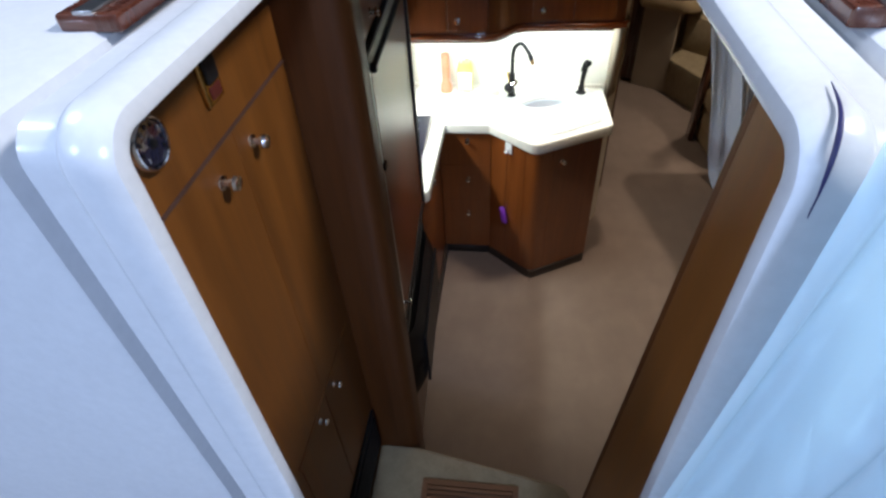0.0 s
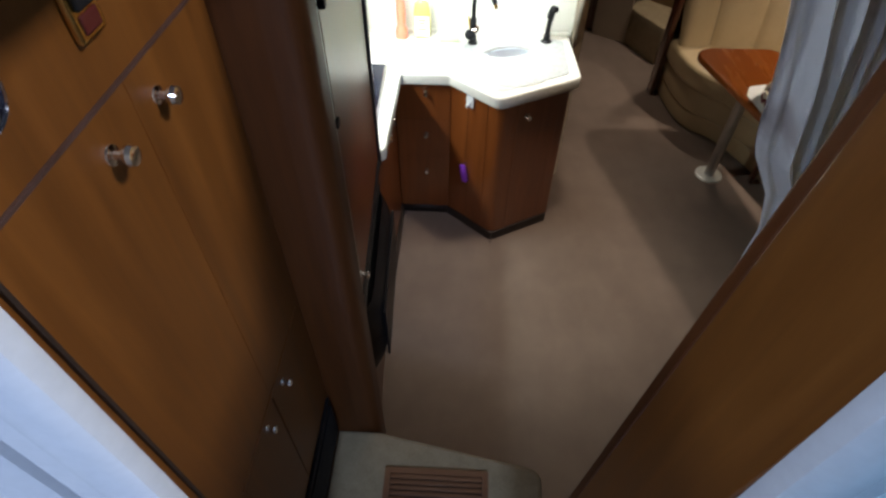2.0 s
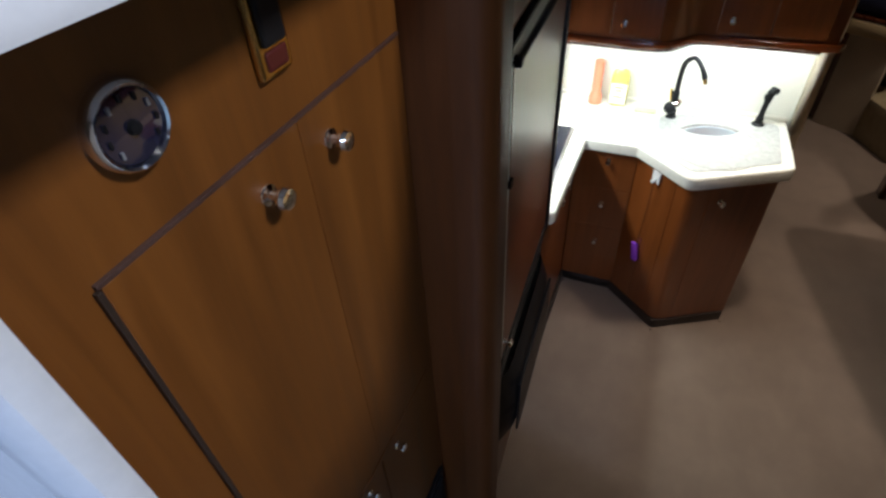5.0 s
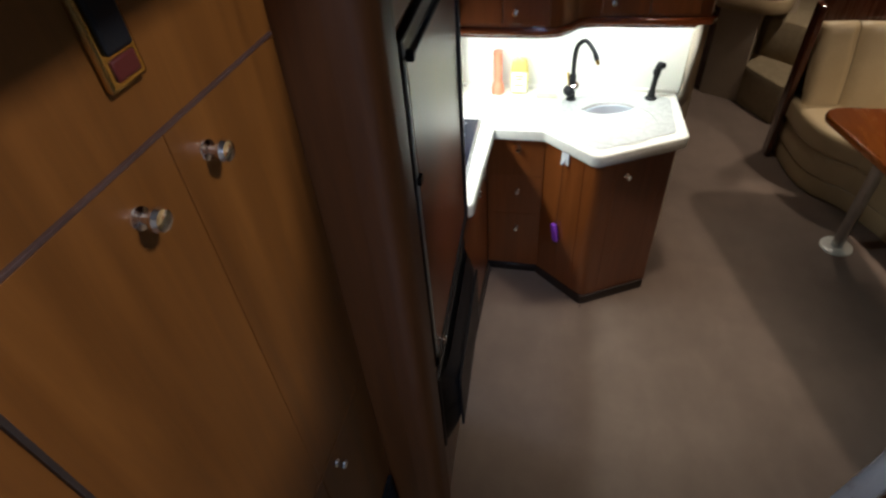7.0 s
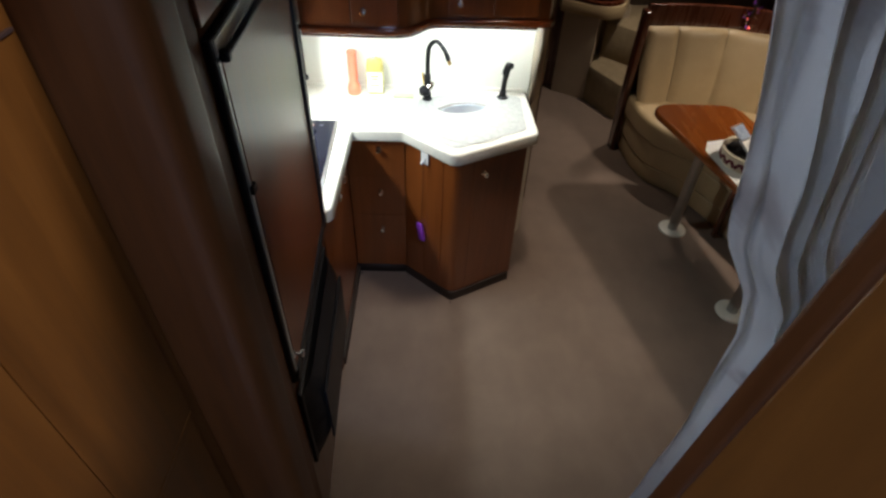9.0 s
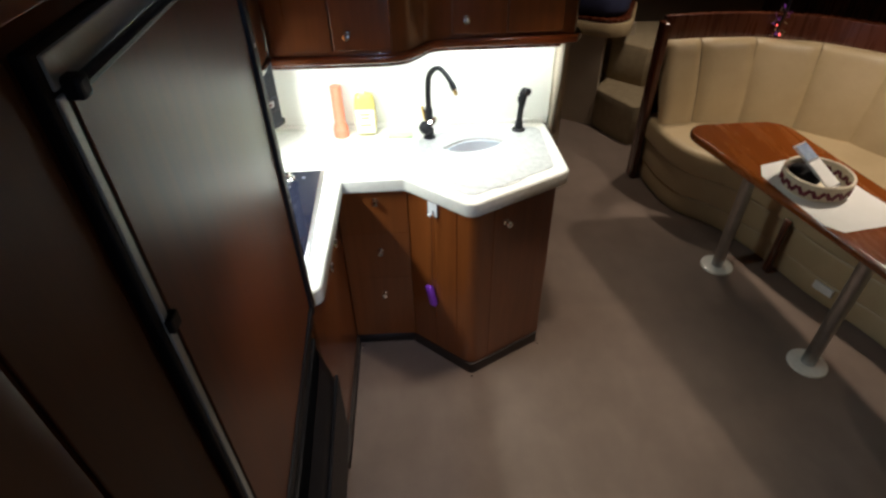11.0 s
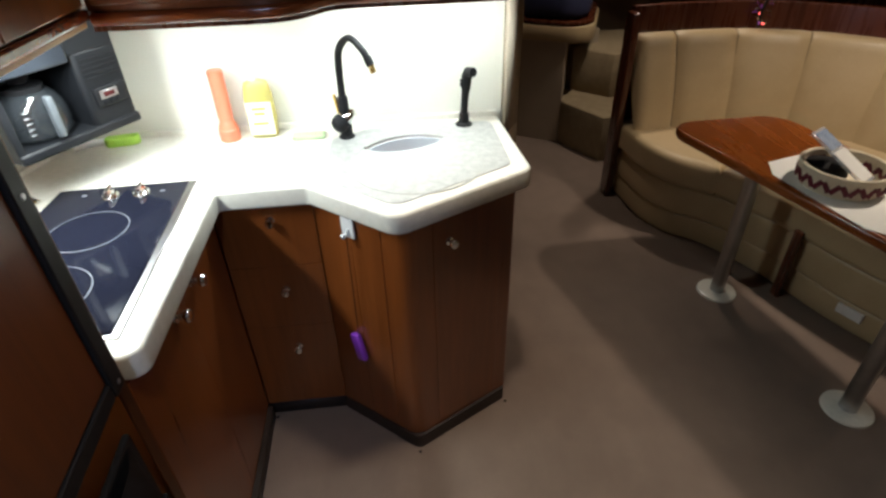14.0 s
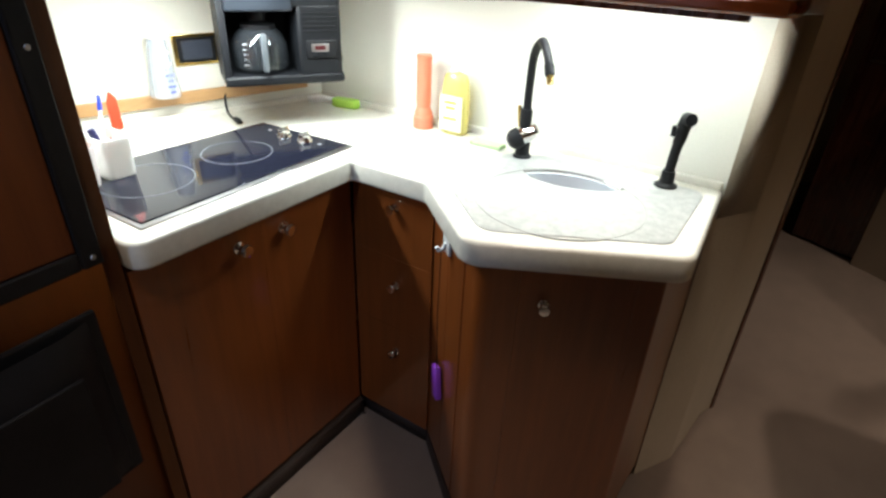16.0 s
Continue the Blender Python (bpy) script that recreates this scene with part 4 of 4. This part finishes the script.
for k in range(3):
    cm_part("button", box(0.072 + k * 0.017, -0.010, 0.066, 0.083 + k * 0.017, -0.005, 0.074, 0.001), GREY_PLASTIC)
cm_part("spout", lathe([(0, 0), (0.022, 0), (0.026, 0.02), (0.03, 0.03), (0, 0.03)], 16, (-0.055, 0.078, 0.148)), BLACK)
cm_part("side_knob", lathe([(0, 0), (0.012, 0), (0.011, 0.012), (0, 0.013)], 14, (0.152, 0.05, 0.05), (1, 0, 0)), BLACK)
for k in range(5):
    cm_part("groove", box(0.050, -0.003, 0.128 + k * 0.011, 0.142, 0.003, 0.132 + k * 0.011), BLACK)
carafe = thing("glass_carafe", (-0.29, 3.00, 1.065), "empty clear glass coffee carafe standing in the coffee maker", "carafe")
bm = lathe([(0.0, 0.020), (0.062, 0.020), (0.074, 0.032), (0.077, 0.060), (0.074, 0.092), (0.062, 0.116), (0.050, 0.128), (0.048, 0.128), (0.060, 0.114), (0.0715, 0.092), (0.0745, 0.060), (0.0715, 0.034), (0.060, 0.024), (0.0, 0.024)], 32, (-0.055, 0.078, 0.001))
bm.transform(CM)
part("bowl", bm, GLASS, carafe)
bm = lathe([(0.0, 0.0), (0.045, 0.0), (0.046, 0.012), (0.0, 0.016)], 24, (-0.055, 0.078, 0.128))
bm.transform(CM)
part("lid", bm, BLACK, carafe)
bm = box(-0.062, -0.016, 0.030, -0.046, 0.003, 0.126, 0.005)
bm.transform(CM)
part("handle", bm, mottled("grey_handle", (0.07, 0.08, 0.09), (0.11, 0.12, 0.13), 20.0, 0.3), carafe, "grey handle")
for k in range(5):
    bm = box(-0.105, 0.0185, 0.045 + k * 0.013, -0.092, 0.0200, 0.0462 + k * 0.013)
    bm.transform(CM)
    part("level_mark", bm, WHITE, carafe)
cord = thing("power_cord", (-0.44, 3.0, 0.91), "black power cord with a two-pin plug lying on the counter", "cord")
part("cable", tube(curve([(-0.47, 3.06, 1.06), (-0.535, 3.068, 1.012), (-0.556, 3.050, 0.965), (-0.525, 3.025, 0.925), (-0.475, 3.002, 0.917), (-0.445, 2.994, 0.917)], 8), 0.0035, 8), BLACK, cord)
part("plug", tube([(-0.450, 2.996, 0.918), (-0.425, 2.987, 0.919), (-0.412, 2.982, 0.919)], [0.008, 0.009, 0.006], 10), BLACK, cord)
for d in (-0.004, 0.004):
    part("prong", tube([(-0.413 + d * 0.5, 2.985 + d, 0.919), (-0.400 + d * 0.5, 2.976 + d, 0.919)], 0.0015, 6), BRASS, cord)

# ---- on the side wall ----
WA = Vector((-0.478, 3.38))
WD = (Vector((-0.80, 2.19)) - WA).normalized()


def wall_slab(s0, s1, z0, z1, proud, sink=0.0, bevel=0.002):
    a, b = WA + WD * s0, WA + WD * s1
    return slab(tuple(a), tuple(b), z0, z1, sink, -proud, bevel)


structure("trim_side_wall", wall_slab(0.06, 1.02, 0.950, 0.985, 0.014, -0.001, 0.004), PALE_WOOD, "pale wood batten along the galley side wall", "trim")
outlet = thing("wall_outlet", (-0.57, 3.0, 1.06), "brass-framed black electrical outlet on the galley wall", "outlet")
part("frame", wall_slab(0.335, 0.465, 1.055, 1.140, 0.006), BRASS, outlet)
part("plate", wall_slab(0.347, 0.453, 1.064, 1.131, 0.009, -0.004), BLACK, outlet)
part("socket", wall_slab(0.358, 0.442, 1.072, 1.123, 0.012, -0.007, 0.003), mottled("slate_plastic", (0.030, 0.036, 0.052), (0.045, 0.052, 0.072), 12.0, 0.35), outlet, "slate blue socket plate")
cup = thing("measuring_cup", (-0.575, 2.865, 0.99), "clear plastic measuring cup with blue markings against the wall", "cup")
part("body", lathe([(0.0, 0.0), (0.040, 0.0), (0.042, 0.004), (0.024, 0.155), (0.022, 0.158), (0.0215, 0.155), (0.039, 0.006), (0.0, 0.004)], 28, (-0.575, 2.872, 0.987), (0.02, 0, 1)), CLEAR, cup)
part("rim", lathe([(0.0225, 0.0), (0.0265, 0.001), (0.0265, 0.005), (0.0225, 0.006)], 24, (-0.572, 2.872, 1.140)), WHITE, cup)
for k in range(9):
    z, wide = 0.007 + 0.0145 * k, 0.0125 if k % 2 else 0.008
    face = -0.572 + 0.0405 - 0.0182 * (z / 0.155)
    part("blue_mark", box(face - 0.004, 2.872 - wide, 0.995 + z, face - 0.0015, 2.872 + wide, 0.9995 + z), BLUE_PLASTIC if k < 5 else WHITE, cup)
tub = thing("white_utensil_tub", (-0.33, 2.55, 0.9165), "white plastic tub holding a few utensils on the cooktop", "tub")
bm = prism(rounded([(-0.375, 2.532, 0.012), (-0.272, 2.532, 0.012), (-0.272, 2.592, 0.012), (-0.375, 2.592, 0.012)]), 0.917, 1.006, holes=[rounded([(-0.371, 2.536, 0.009), (-0.276, 2.536, 0.009), (-0.276, 2.588, 0.009), (-0.371, 2.588, 0.009)])])
for v in bm.verts:
    if v.co.z > 0.95:
        v.co.x += (v.co.x + 0.3235) * 0.12
        v.co.y += (v.co.y - 2.562) * 0.14
part("bin", bm, TUB_WHITE, tub)
part("bottom", box(-0.372, 2.535, 0.9168, -0.275, 2.589, 0.921), WHITE, tub)
cupcan = thing("pale_cup", (-0.290, 2.490, 0.9166), "pale pinkish plastic cup standing beside the white tub", "cup")
part("wall", lathe([(0.0, 0.0), (0.027, 0.0), (0.033, 0.086), (0.031, 0.086), (0.0255, 0.004), (0.0, 0.004)], 24, (-0.290, 2.490, 0.9168)), mottled("pale_pink_plastic", (0.74, 0.66, 0.64), (0.80, 0.72, 0.70), 20.0, 0.4, 0, 0.0), cupcan)
spoon = thing("red_spatula", (-0.345, 2.58, 0.92), "red silicone spatula standing in the white tub", "utensil")
part("handle", tube([(-0.345, 2.570, 0.9215), (-0.352, 2.600, 1.000)], 0.004, 8), RED, spoon)
bm = prism(rounded([(-0.012, -0.040, 0.008), (0.012, -0.040, 0.008), (0.010, 0.030, 0.004), (-0.004, 0.046, 0.003), (-0.012, 0.020, 0.004)]), -0.002, 0.002, bevel=0.001)
bm.transform(Matrix.Translation((-0.356, 2.615, 1.036)) @ Euler((radians(72), 0, radians(62))).to_matrix().to_4x4())
part("blade", bm, RED, spoon)
pen = thing("blue_utensil", (-0.358, 2.565, 0.92), "blue-tipped utensil standing in the white tub", "utensil")
part("handle", tube([(-0.355, 2.565, 0.9215), (-0.366, 2.590, 1.045)], 0.004, 8), WHITE, pen)
part("tip", tube([(-0.366, 2.590, 1.043), (-0.369, 2.596, 1.074)], [0.0055, 0.0035], 8), BLUE_PLASTIC, pen, "blue tip")
dark = thing("dark_utensil", (-0.310, 2.56, 0.92), "dark-handled utensil standing in the white tub", "utensil")
part("handle", tube(curve([(-0.315, 2.550, 0.9215), (-0.318, 2.548, 0.98), (-0.322, 2.540, 1.020)], 4), [0.003] * 5 + [0.008] * 4, 8), SEAM, dark)

# ---- dinette table ----
table = thing("dinette_table", (1.95, 3.1, 0), "glossy cherry wood dinette table on two steel pedestal legs", "table")
TABLE = rounded([(1.573, 3.705, 0.10), (2.085, 3.715, 0.12), (2.255, 2.640, 0.11), (1.885, 2.480, 0.08)], 8)
part("tabletop", prism(TABLE, 0.668, 0.705, bevel=0.012, segments=3), TABLE_WOOD, table)
for x, y in ((1.858, 3.449), (1.969, 2.780)):
    part("leg", tube([(x, y, 0.0), (x, y, 0.664)], 0.029, 20), STEEL, table, "brushed steel pedestal leg")
    part("floor_flange", lathe([(0.031, 0.0), (0.082, 0.0), (0.080, 0.008), (0.060, 0.014), (0.031, 0.012)], 28, (x, y, 0.0)), COUNTER, table, "cream floor flange")
    part("top_flange", lathe([(0, 0), (0.07, 0), (0.07, 0.006), (0, 0.006)], 24, (x, y, 0.661)), STEEL, table)
sheet = thing("paper_sheet", (1.92, 3.08, 0.705), "white paper sheet with cut corners lying on the table", "paper")
part("sheet", prism([(1.735, 3.215), (1.775, 3.300), (1.970, 3.355), (2.040, 3.300), (2.124, 2.910), (2.088, 2.855), (1.841, 2.813), (1.790, 2.863)], 0.7054, 0.7066), PAPER, sheet)
BX, BY = 1.895, 3.115
basket = thing("woven_basket", (BX, BY, 0.7066), "round woven basket of pale wicker with maroon zigzag bands", "basket")
part("wall", lathe([(0.0, 0.0), (0.112, 0.0), (0.124, 0.020), (0.128, 0.055), (0.126, 0.068), (0.118, 0.068), (0.116, 0.030), (0.105, 0.008), (0.0, 0.008)], 40, (BX, BY, 0.707)), WICKER, basket)
part("lip", tube([(BX + 0.123 * math.cos(2 * math.pi * k / 40), BY + 0.123 * math.sin(2 * math.pi * k / 40), 0.776) for k in range(41)], 0.007, 8), WICKER, basket)
for k in range(32):
    a = 2 * math.pi * k / 32
    for r, lean in ((0.1265, 1), (0.1155, -1)):
        bm = box(-0.0075, -0.002, -0.018, 0.0075, 0.003, 0.018, 0.001, 1)
        bm.transform(Matrix.Translation((BX + r * math.cos(a), BY + r * math.sin(a), 0.742)) @ Matrix.Rotation(a - math.pi / 2, 4, "Z") @ Matrix.Rotation(radians(34 * lean * (1 if k % 2 else -1)), 4, "Y"))
        part("weave_strip", bm, MAROON, basket)
packet = thing("clear_packet", (BX - 0.02, BY + 0.02, 0.73), "clear plastic packet with white card leaning in the basket", "packet")
PK = Matrix.Translation((BX - 0.022, BY + 0.005, 0.806)) @ Matrix.Rotation(radians(120), 4, "Z") @ Matrix.Rotation(radians(-30), 4, "Y")
bm = box(-0.11, -0.042, -0.004, 0.11, 0.042, 0.004, 0.003)
bm.transform(PK)
part("sleeve", bm, CLEAR, packet)
bm = box(-0.10, -0.036, 0.0045, 0.02, 0.036, 0.0065)
bm.transform(PK)
part("card", bm, PAPER, packet, "white card")
bm = box(0.03, -0.034, 0.0045, 0.10, 0.034, 0.0065)
bm.transform(PK)
part("picture_card", bm, mottled("blue_card", (0.10, 0.16, 0.30), (0.45, 0.52, 0.60), 40.0, 0.3), packet, "blue printed card")
pouch = thing("dark_pouch", (BX - 0.02, BY + 0.05, 0.72), "black pouch lying in the basket", "pouch")
part("pouch", lathe([(0, 0), (0.06, 0.0), (0.07, 0.02), (0.055, 0.048), (0.02, 0.058), (0, 0.059)], 20, (BX - 0.025, BY + 0.05, 0.7155)), BLACK, pouch)

# ---- settee ----
K = [(1.735, 4.395), (1.760, 4.10), (1.830, 3.93), (1.97, 3.79), (2.11, 3.50), (2.20, 3.20), (2.33, 2.90), (2.35, 2.70), (2.20, 2.54), (2.17, 2.36), (2.20, 2.22), (2.32, 2.10)]
B = [(1.715, 4.425), (2.0, 4.445), (2.33, 4.41), (2.65, 4.25), (2.90, 3.99), (3.03, 3.68), (3.10, 3.35), (3.14, 2.9), (3.14, 2.4), (3.12, 2.05)]
Kc = [(p.x, p.y) for p in curve([(x, y, 0) for x, y in K], 4)]
Bc = [(p.x, p.y) for p in curve([(x, y, 0) for x, y in B], 4)]


def outset(run, d):
    out = []
    for i, p in enumerate(run):
        a, b = Vector(run[max(i - 1, 0)]), Vector(run[min(i + 1, len(run) - 1)])
        t = (b - a).normalized()
        out.append((p[0] + t.y * d, p[1] - t.x * d))
    return out


settee = thing("settee", (2.5, 3.3, 0), "beige leather wrap-around dinette settee with seamed backrest", "settee")
# Recessed dark strip for the shadow where the upholstered base meets the floor.
part("toe_shade", prism(outset(Kc, -0.02) + Bc[::-1], 0.0, 0.035), DARK_TRIM_AND_SHADE, settee, "dark strip as shade at the foot of the settee")
part("lower_roll", prism(outset(Kc, 0.002) + outset(Bc, -0.005)[::-1], 0.006, 0.135, bevel=0.018, segments=4), LEATHER, settee, "beige upholstered toe roll")
part("upper_roll", prism(outset(Kc, 0.012) + outset(Bc, -0.006)[::-1], 0.130, 0.292, bevel=0.022, segments=4), LEATHER, settee, "beige upholstered seat base")
for i0, i1, j0, j1 in ((0, 12, 0, 10), (12, 27, 10, 26), (27, 44, 26, 36)):
    seat = outset(Kc, 0.038)[i0:i1 + 1] + outset(Bc, -0.0)[j0:j1 + 1][::-1]
    part("seat_cushion", prism(seat, 0.288, 0.435, bevel=0.034, segments=4), LEATHER, settee)


plate = thing("outlet_plate", (2.22, 3.145, 0.075), "small white plastic plate on the settee base", "outlet")
part("plate", slab((2.2043, 3.190), (2.2433, 3.100), 0.075, 0.118, 0.015, 0.002, 0.003), WHITE, plate)


batten = thing("wooden_batten", (2.125, 3.40, 0.0), "short brown wooden batten standing against the settee base", "batten")
part("post", prism(rounded([(2.085, 3.372, 0.004), (2.105, 3.372, 0.004), (2.105, 3.412, 0.004), (2.085, 3.412, 0.004)]), 0.0, 0.33, bevel=0.003), CHERRY_EDGE, batten)


def back_panel(a, b, z0=0.43, z1=0.885):
    """One stuffed panel of the backrest between the plan points a and b, rolled over at the top."""
    a, b = Vector(a), Vector(b)
    t = (b - a).normalized()
    n = Vector((t.y, -t.x))
    bm = bmesh.new()
    rows = []
    nv, nu = 16, 8
    for i in range(nv + 1):
        v = i / nv
        row = []
        for k in range(nu + 1):
            u = k / nu
            puff = (1 - abs(2 * u - 1) ** 5) ** 0.5
            if v < 0.72:
                w = v / 0.72
                z, d = z0 + (z1 - 0.045 - z0) * w, 0.195 - 0.105 * w + 0.014 * math.sin(math.pi * w)
            else:
                w = (v - 0.72) / 0.28 * math.pi
                z, d = z1 - 0.045 + 0.045 * math.sin(w), 0.045 + 0.045 * math.cos(w)
            p = a.lerp(b, u) + n * (d - 0.024 * (1 - puff))
            row.append(bm.verts.new((p.x, p.y, z - 0.010 * (1 - puff))))
        rows.append(row)
    for r0, r1 in zip(rows, rows[1:]):
        for k in range(nu):
            bm.faces.new((r0[k], r0[k + 1], r1[k + 1], r1[k]))
    bm.faces.new([r[0] for r in rows])
    bm.faces.new([r[-1] for r in rows][::-1])
    return bm


stops = [0, 3, 7, 11, 15, 19, 23, 27, 31, 36]
for i0, i1 in zip(stops, stops[1:]):
    part("back_panel", back_panel(Bc[i0], Bc[i1]), LEATHER, settee, angle=60)
for i in stops[1:-1]:
    a, b = Vector(Bc[i - 1]), Vector(Bc[i + 1])
    t = (b - a).normalized()
    n = Vector((t.y, -t.x))
    run = []
    for k in range(11):
        w = k / 10
        p = Vector(Bc[i]) + n * (0.195 - 0.105 * w + 0.014 * math.sin(math.pi * w) - 0.017)
        run.append((p.x, p.y, 0.432 + 0.402 * w))
    for k in range(1, 5):
        w = k / 4 * math.pi / 2
        p = Vector(Bc[i]) + n * (0.045 + 0.045 * math.cos(w) - 0.015)
        run.append((p.x, p.y, 0.834 + 0.042 * math.sin(w)))
    # Darker tube sunk between panels; it draws the seam's dark groove.
    part("seam_groove_strip", tube(run, 0.0035, 8), SEAM_GROOVE, settee, "darker strip drawing the seam groove")
surround = thing("settee_surround", (2.6, 4.5, 0), "dark cherry wood surround and ledge behind the settee", "panel")
outer0, outer1 = outset(Bc, -0.010), outset(Bc, -0.045)
part("panel", prism(outer0 + outer1[::-1], 0.0, 1.000, bevel=0.008), CHERRY_EDGE, surround)
part("ledge", prism(outset(Bc, -0.047)[10:] + outset(Bc, -0.34)[10:][::-1], 0.90, 0.93), CHERRY_EDGE, surround)
part("end_board", prism(rounded([(1.668, 4.335, 0.010), (1.708, 4.335, 0.010), (1.708, 4.422), (1.668, 4.422)]), 0.0, 0.985, bevel=0.010), CHERRY_EDGE, surround, "dark wood end board")

# ---- forward cabin ----
steps = thing("forward_cabin_steps", (1.9, 5.1, 0), "beige carpeted steps up to the forward berth", "steps")
part("lower_step", prism([(1.620, 5.105), (1.785, 4.785), (2.6, 4.95), (2.5, 5.45), (1.60, 5.35)], 0.0, 0.29, bevel=0.012), STEP_CARPET, steps)
part("upper_step", prism([(1.74, 5.33), (1.94, 5.13), (2.6, 5.25), (2.5, 5.75), (1.70, 5.75)], 0.28, 0.57, bevel=0.012), STEP_CARPET, steps)
berth = thing("berth", (1.5, 5.8, 0), "forward berth with a beige padded rim and navy bedding", "bed")
BERTH = rounded([(1.335, 5.255), (1.745, 5.015, 0.16), (1.98, 5.60, 0.10), (1.98, 6.48), (1.33, 6.48)])
part("platform", prism(BERTH, 0.66, 0.76, bevel=0.02), LEATHER, berth)
part("trim", prism([(x - (0.012 if x > 1.5 else 0), y + 0.012) for x, y in BERTH], 0.76, 0.785, bevel=0.006), CHERRY_EDGE, berth, "cherry wood edge")
part("bedding", prism([(x - (0.03 if x > 1.5 else 0), y + 0.04) for x, y in BERTH], 0.785, 0.95, bevel=0.05, segments=4), NAVY, berth, "navy bedding")
part("berth_base", box(1.40, 5.42, 0.0, 1.93, 6.48, 0.66), BEIGE_WALL, berth)
door = thing("cabin_door", (1.33, 5.25, 0), "dark cherry wood cabin door standing open", "door")
part("leaf", slab((1.08, 5.465), (1.425, 5.305), 0.01, 1.93, 0.0, -0.035, 0.004), CHERRY_EDGE, door)
part("handle", tube([(1.14, 5.43, 0.98), (1.125, 5.395, 0.98), (1.18, 5.37, 0.98)], 0.008, 8), CHROME, door)

# ---- ceiling lamps, three of them added for fill lights ----
for x, y, power, degrees in CEILING_AND_FILL_LAMPS:
    lamp = thing("ceiling_or_fill_lamp", (x, y, 1.98), "unseen small round recessed lamp at a ceiling or fill light", "lamp", "ceiling lamps")
    part("bezel", lathe([(0.045, 0.0), (0.060, 0.0), (0.058, -0.006), (0.045, -0.008)], 24, (x, y, 1.98)), STEEL, lamp)
    part("diffuser", lathe([(0.0, 0.0), (0.044, 0.0), (0.040, -0.004), (0.0, -0.006)], 20, (x, y, 1.98)), LAMP_GLASS, lamp)

# ---- hatch rails, vinyl side curtain, ornament ----
for x0, x1 in ((-0.045, 0.016), (0.614, 0.675)):
    rail = thing("hatch_rail", ((x0 + x1) / 2, 1.4, 2.14), "dark reddish wooden hatch slide rail on the white coaming", "rail", "hatch slide rails")
    part("rail", box(x0, 1.012, 2.136, x1, 2.3, 2.1535, 0.004), CHERRY_EDGE, rail)
    part("metal_strip", box((x0 + x1) / 2 - 0.010, 1.011, 2.1525, (x0 + x1) / 2 + 0.010, 2.3, 2.1565, 0.0015), STEEL, rail, "steel slide strip")
bm = bmesh.new()
rows = []
for i in range(25):
    v = i / 24
    row = []
    for k in range(33):
        u = k / 32
        x = 0.536 - 0.075 * v + u * (0.34 + 0.30 * v)
        y = 0.800 - 0.014 * math.sin(u * 31 + v * 1.5 + 2 * noise.noise((u * 3, v * 2, 4.0))) - 0.020 * noise.noise((u * 5, v * 2, 9.0))
        row.append(bm.verts.new((x, y, 2.205 - v * 1.35)))
    rows.append(row)
for a, b in zip(rows, rows[1:]):
    for k in range(32):
        bm.faces.new((a[k], a[k + 1], b[k + 1], b[k]))
bmesh.ops.solidify(bm, geom=bm.faces[:], thickness=0.0012)
vinyl = thing("vinyl_side_curtain", (0.8, 0.80, 0.85), "folded clear blue vinyl side curtain against the white bulkhead", "curtain")
part("sheet", bm, VINYL, vinyl, angle=80)
part("seam", tube(curve([(0.553, 0.892, 2.1525), (0.547, 0.862, 2.1515), (0.542, 0.843, 2.144), (0.5395, 0.833, 2.125), (0.538, 0.8285, 2.098)], 4), [0.0003 + 0.0014 * math.sin(math.pi * k / 16) for k in range(17)], 8), SEAM, vinyl, "dark navy seam")
tinsel = thing("tinsel_ornament", (2.335, 4.378, 0.885), "silver and purple tinsel ornament with a tiny red light", "ornament")
part("stem", tube(curve([(2.335, 4.378, 0.886), (2.330, 4.372, 0.95), (2.345, 4.366, 1.04), (2.335, 4.364, 1.12)], 5), 0.006, 8), BLACK, tinsel)
for k in range(46):
    a, r, z = random.uniform(0, 2 * math.pi), random.uniform(0.010, 0.045), random.uniform(0.90, 1.13)
    c = Vector((2.337 + r * math.cos(a), 4.372 + 0.6 * r * math.sin(a), z))
    bm = box(-0.011, -0.003, -0.0004, 0.011, 0.003, 0.0004)
    bm.transform(Matrix.Translation(c) @ Euler((random.uniform(-1.2, 1.2), random.uniform(-1.2, 1.2), a)).to_matrix().to_4x4())
    part("tinsel_strand", bm, CHROME if k % 3 else PURPLE, tinsel)
part("tiny_light", lathe([(0, 0), (0.005, 0.002), (0.005, 0.008), (0, 0.010)], 8, (2.332, 4.340, 0.905)), plain("red_glow", (1.0, 0.10, 0.10), 0.4, emit=4.0), tinsel, "tiny red light")
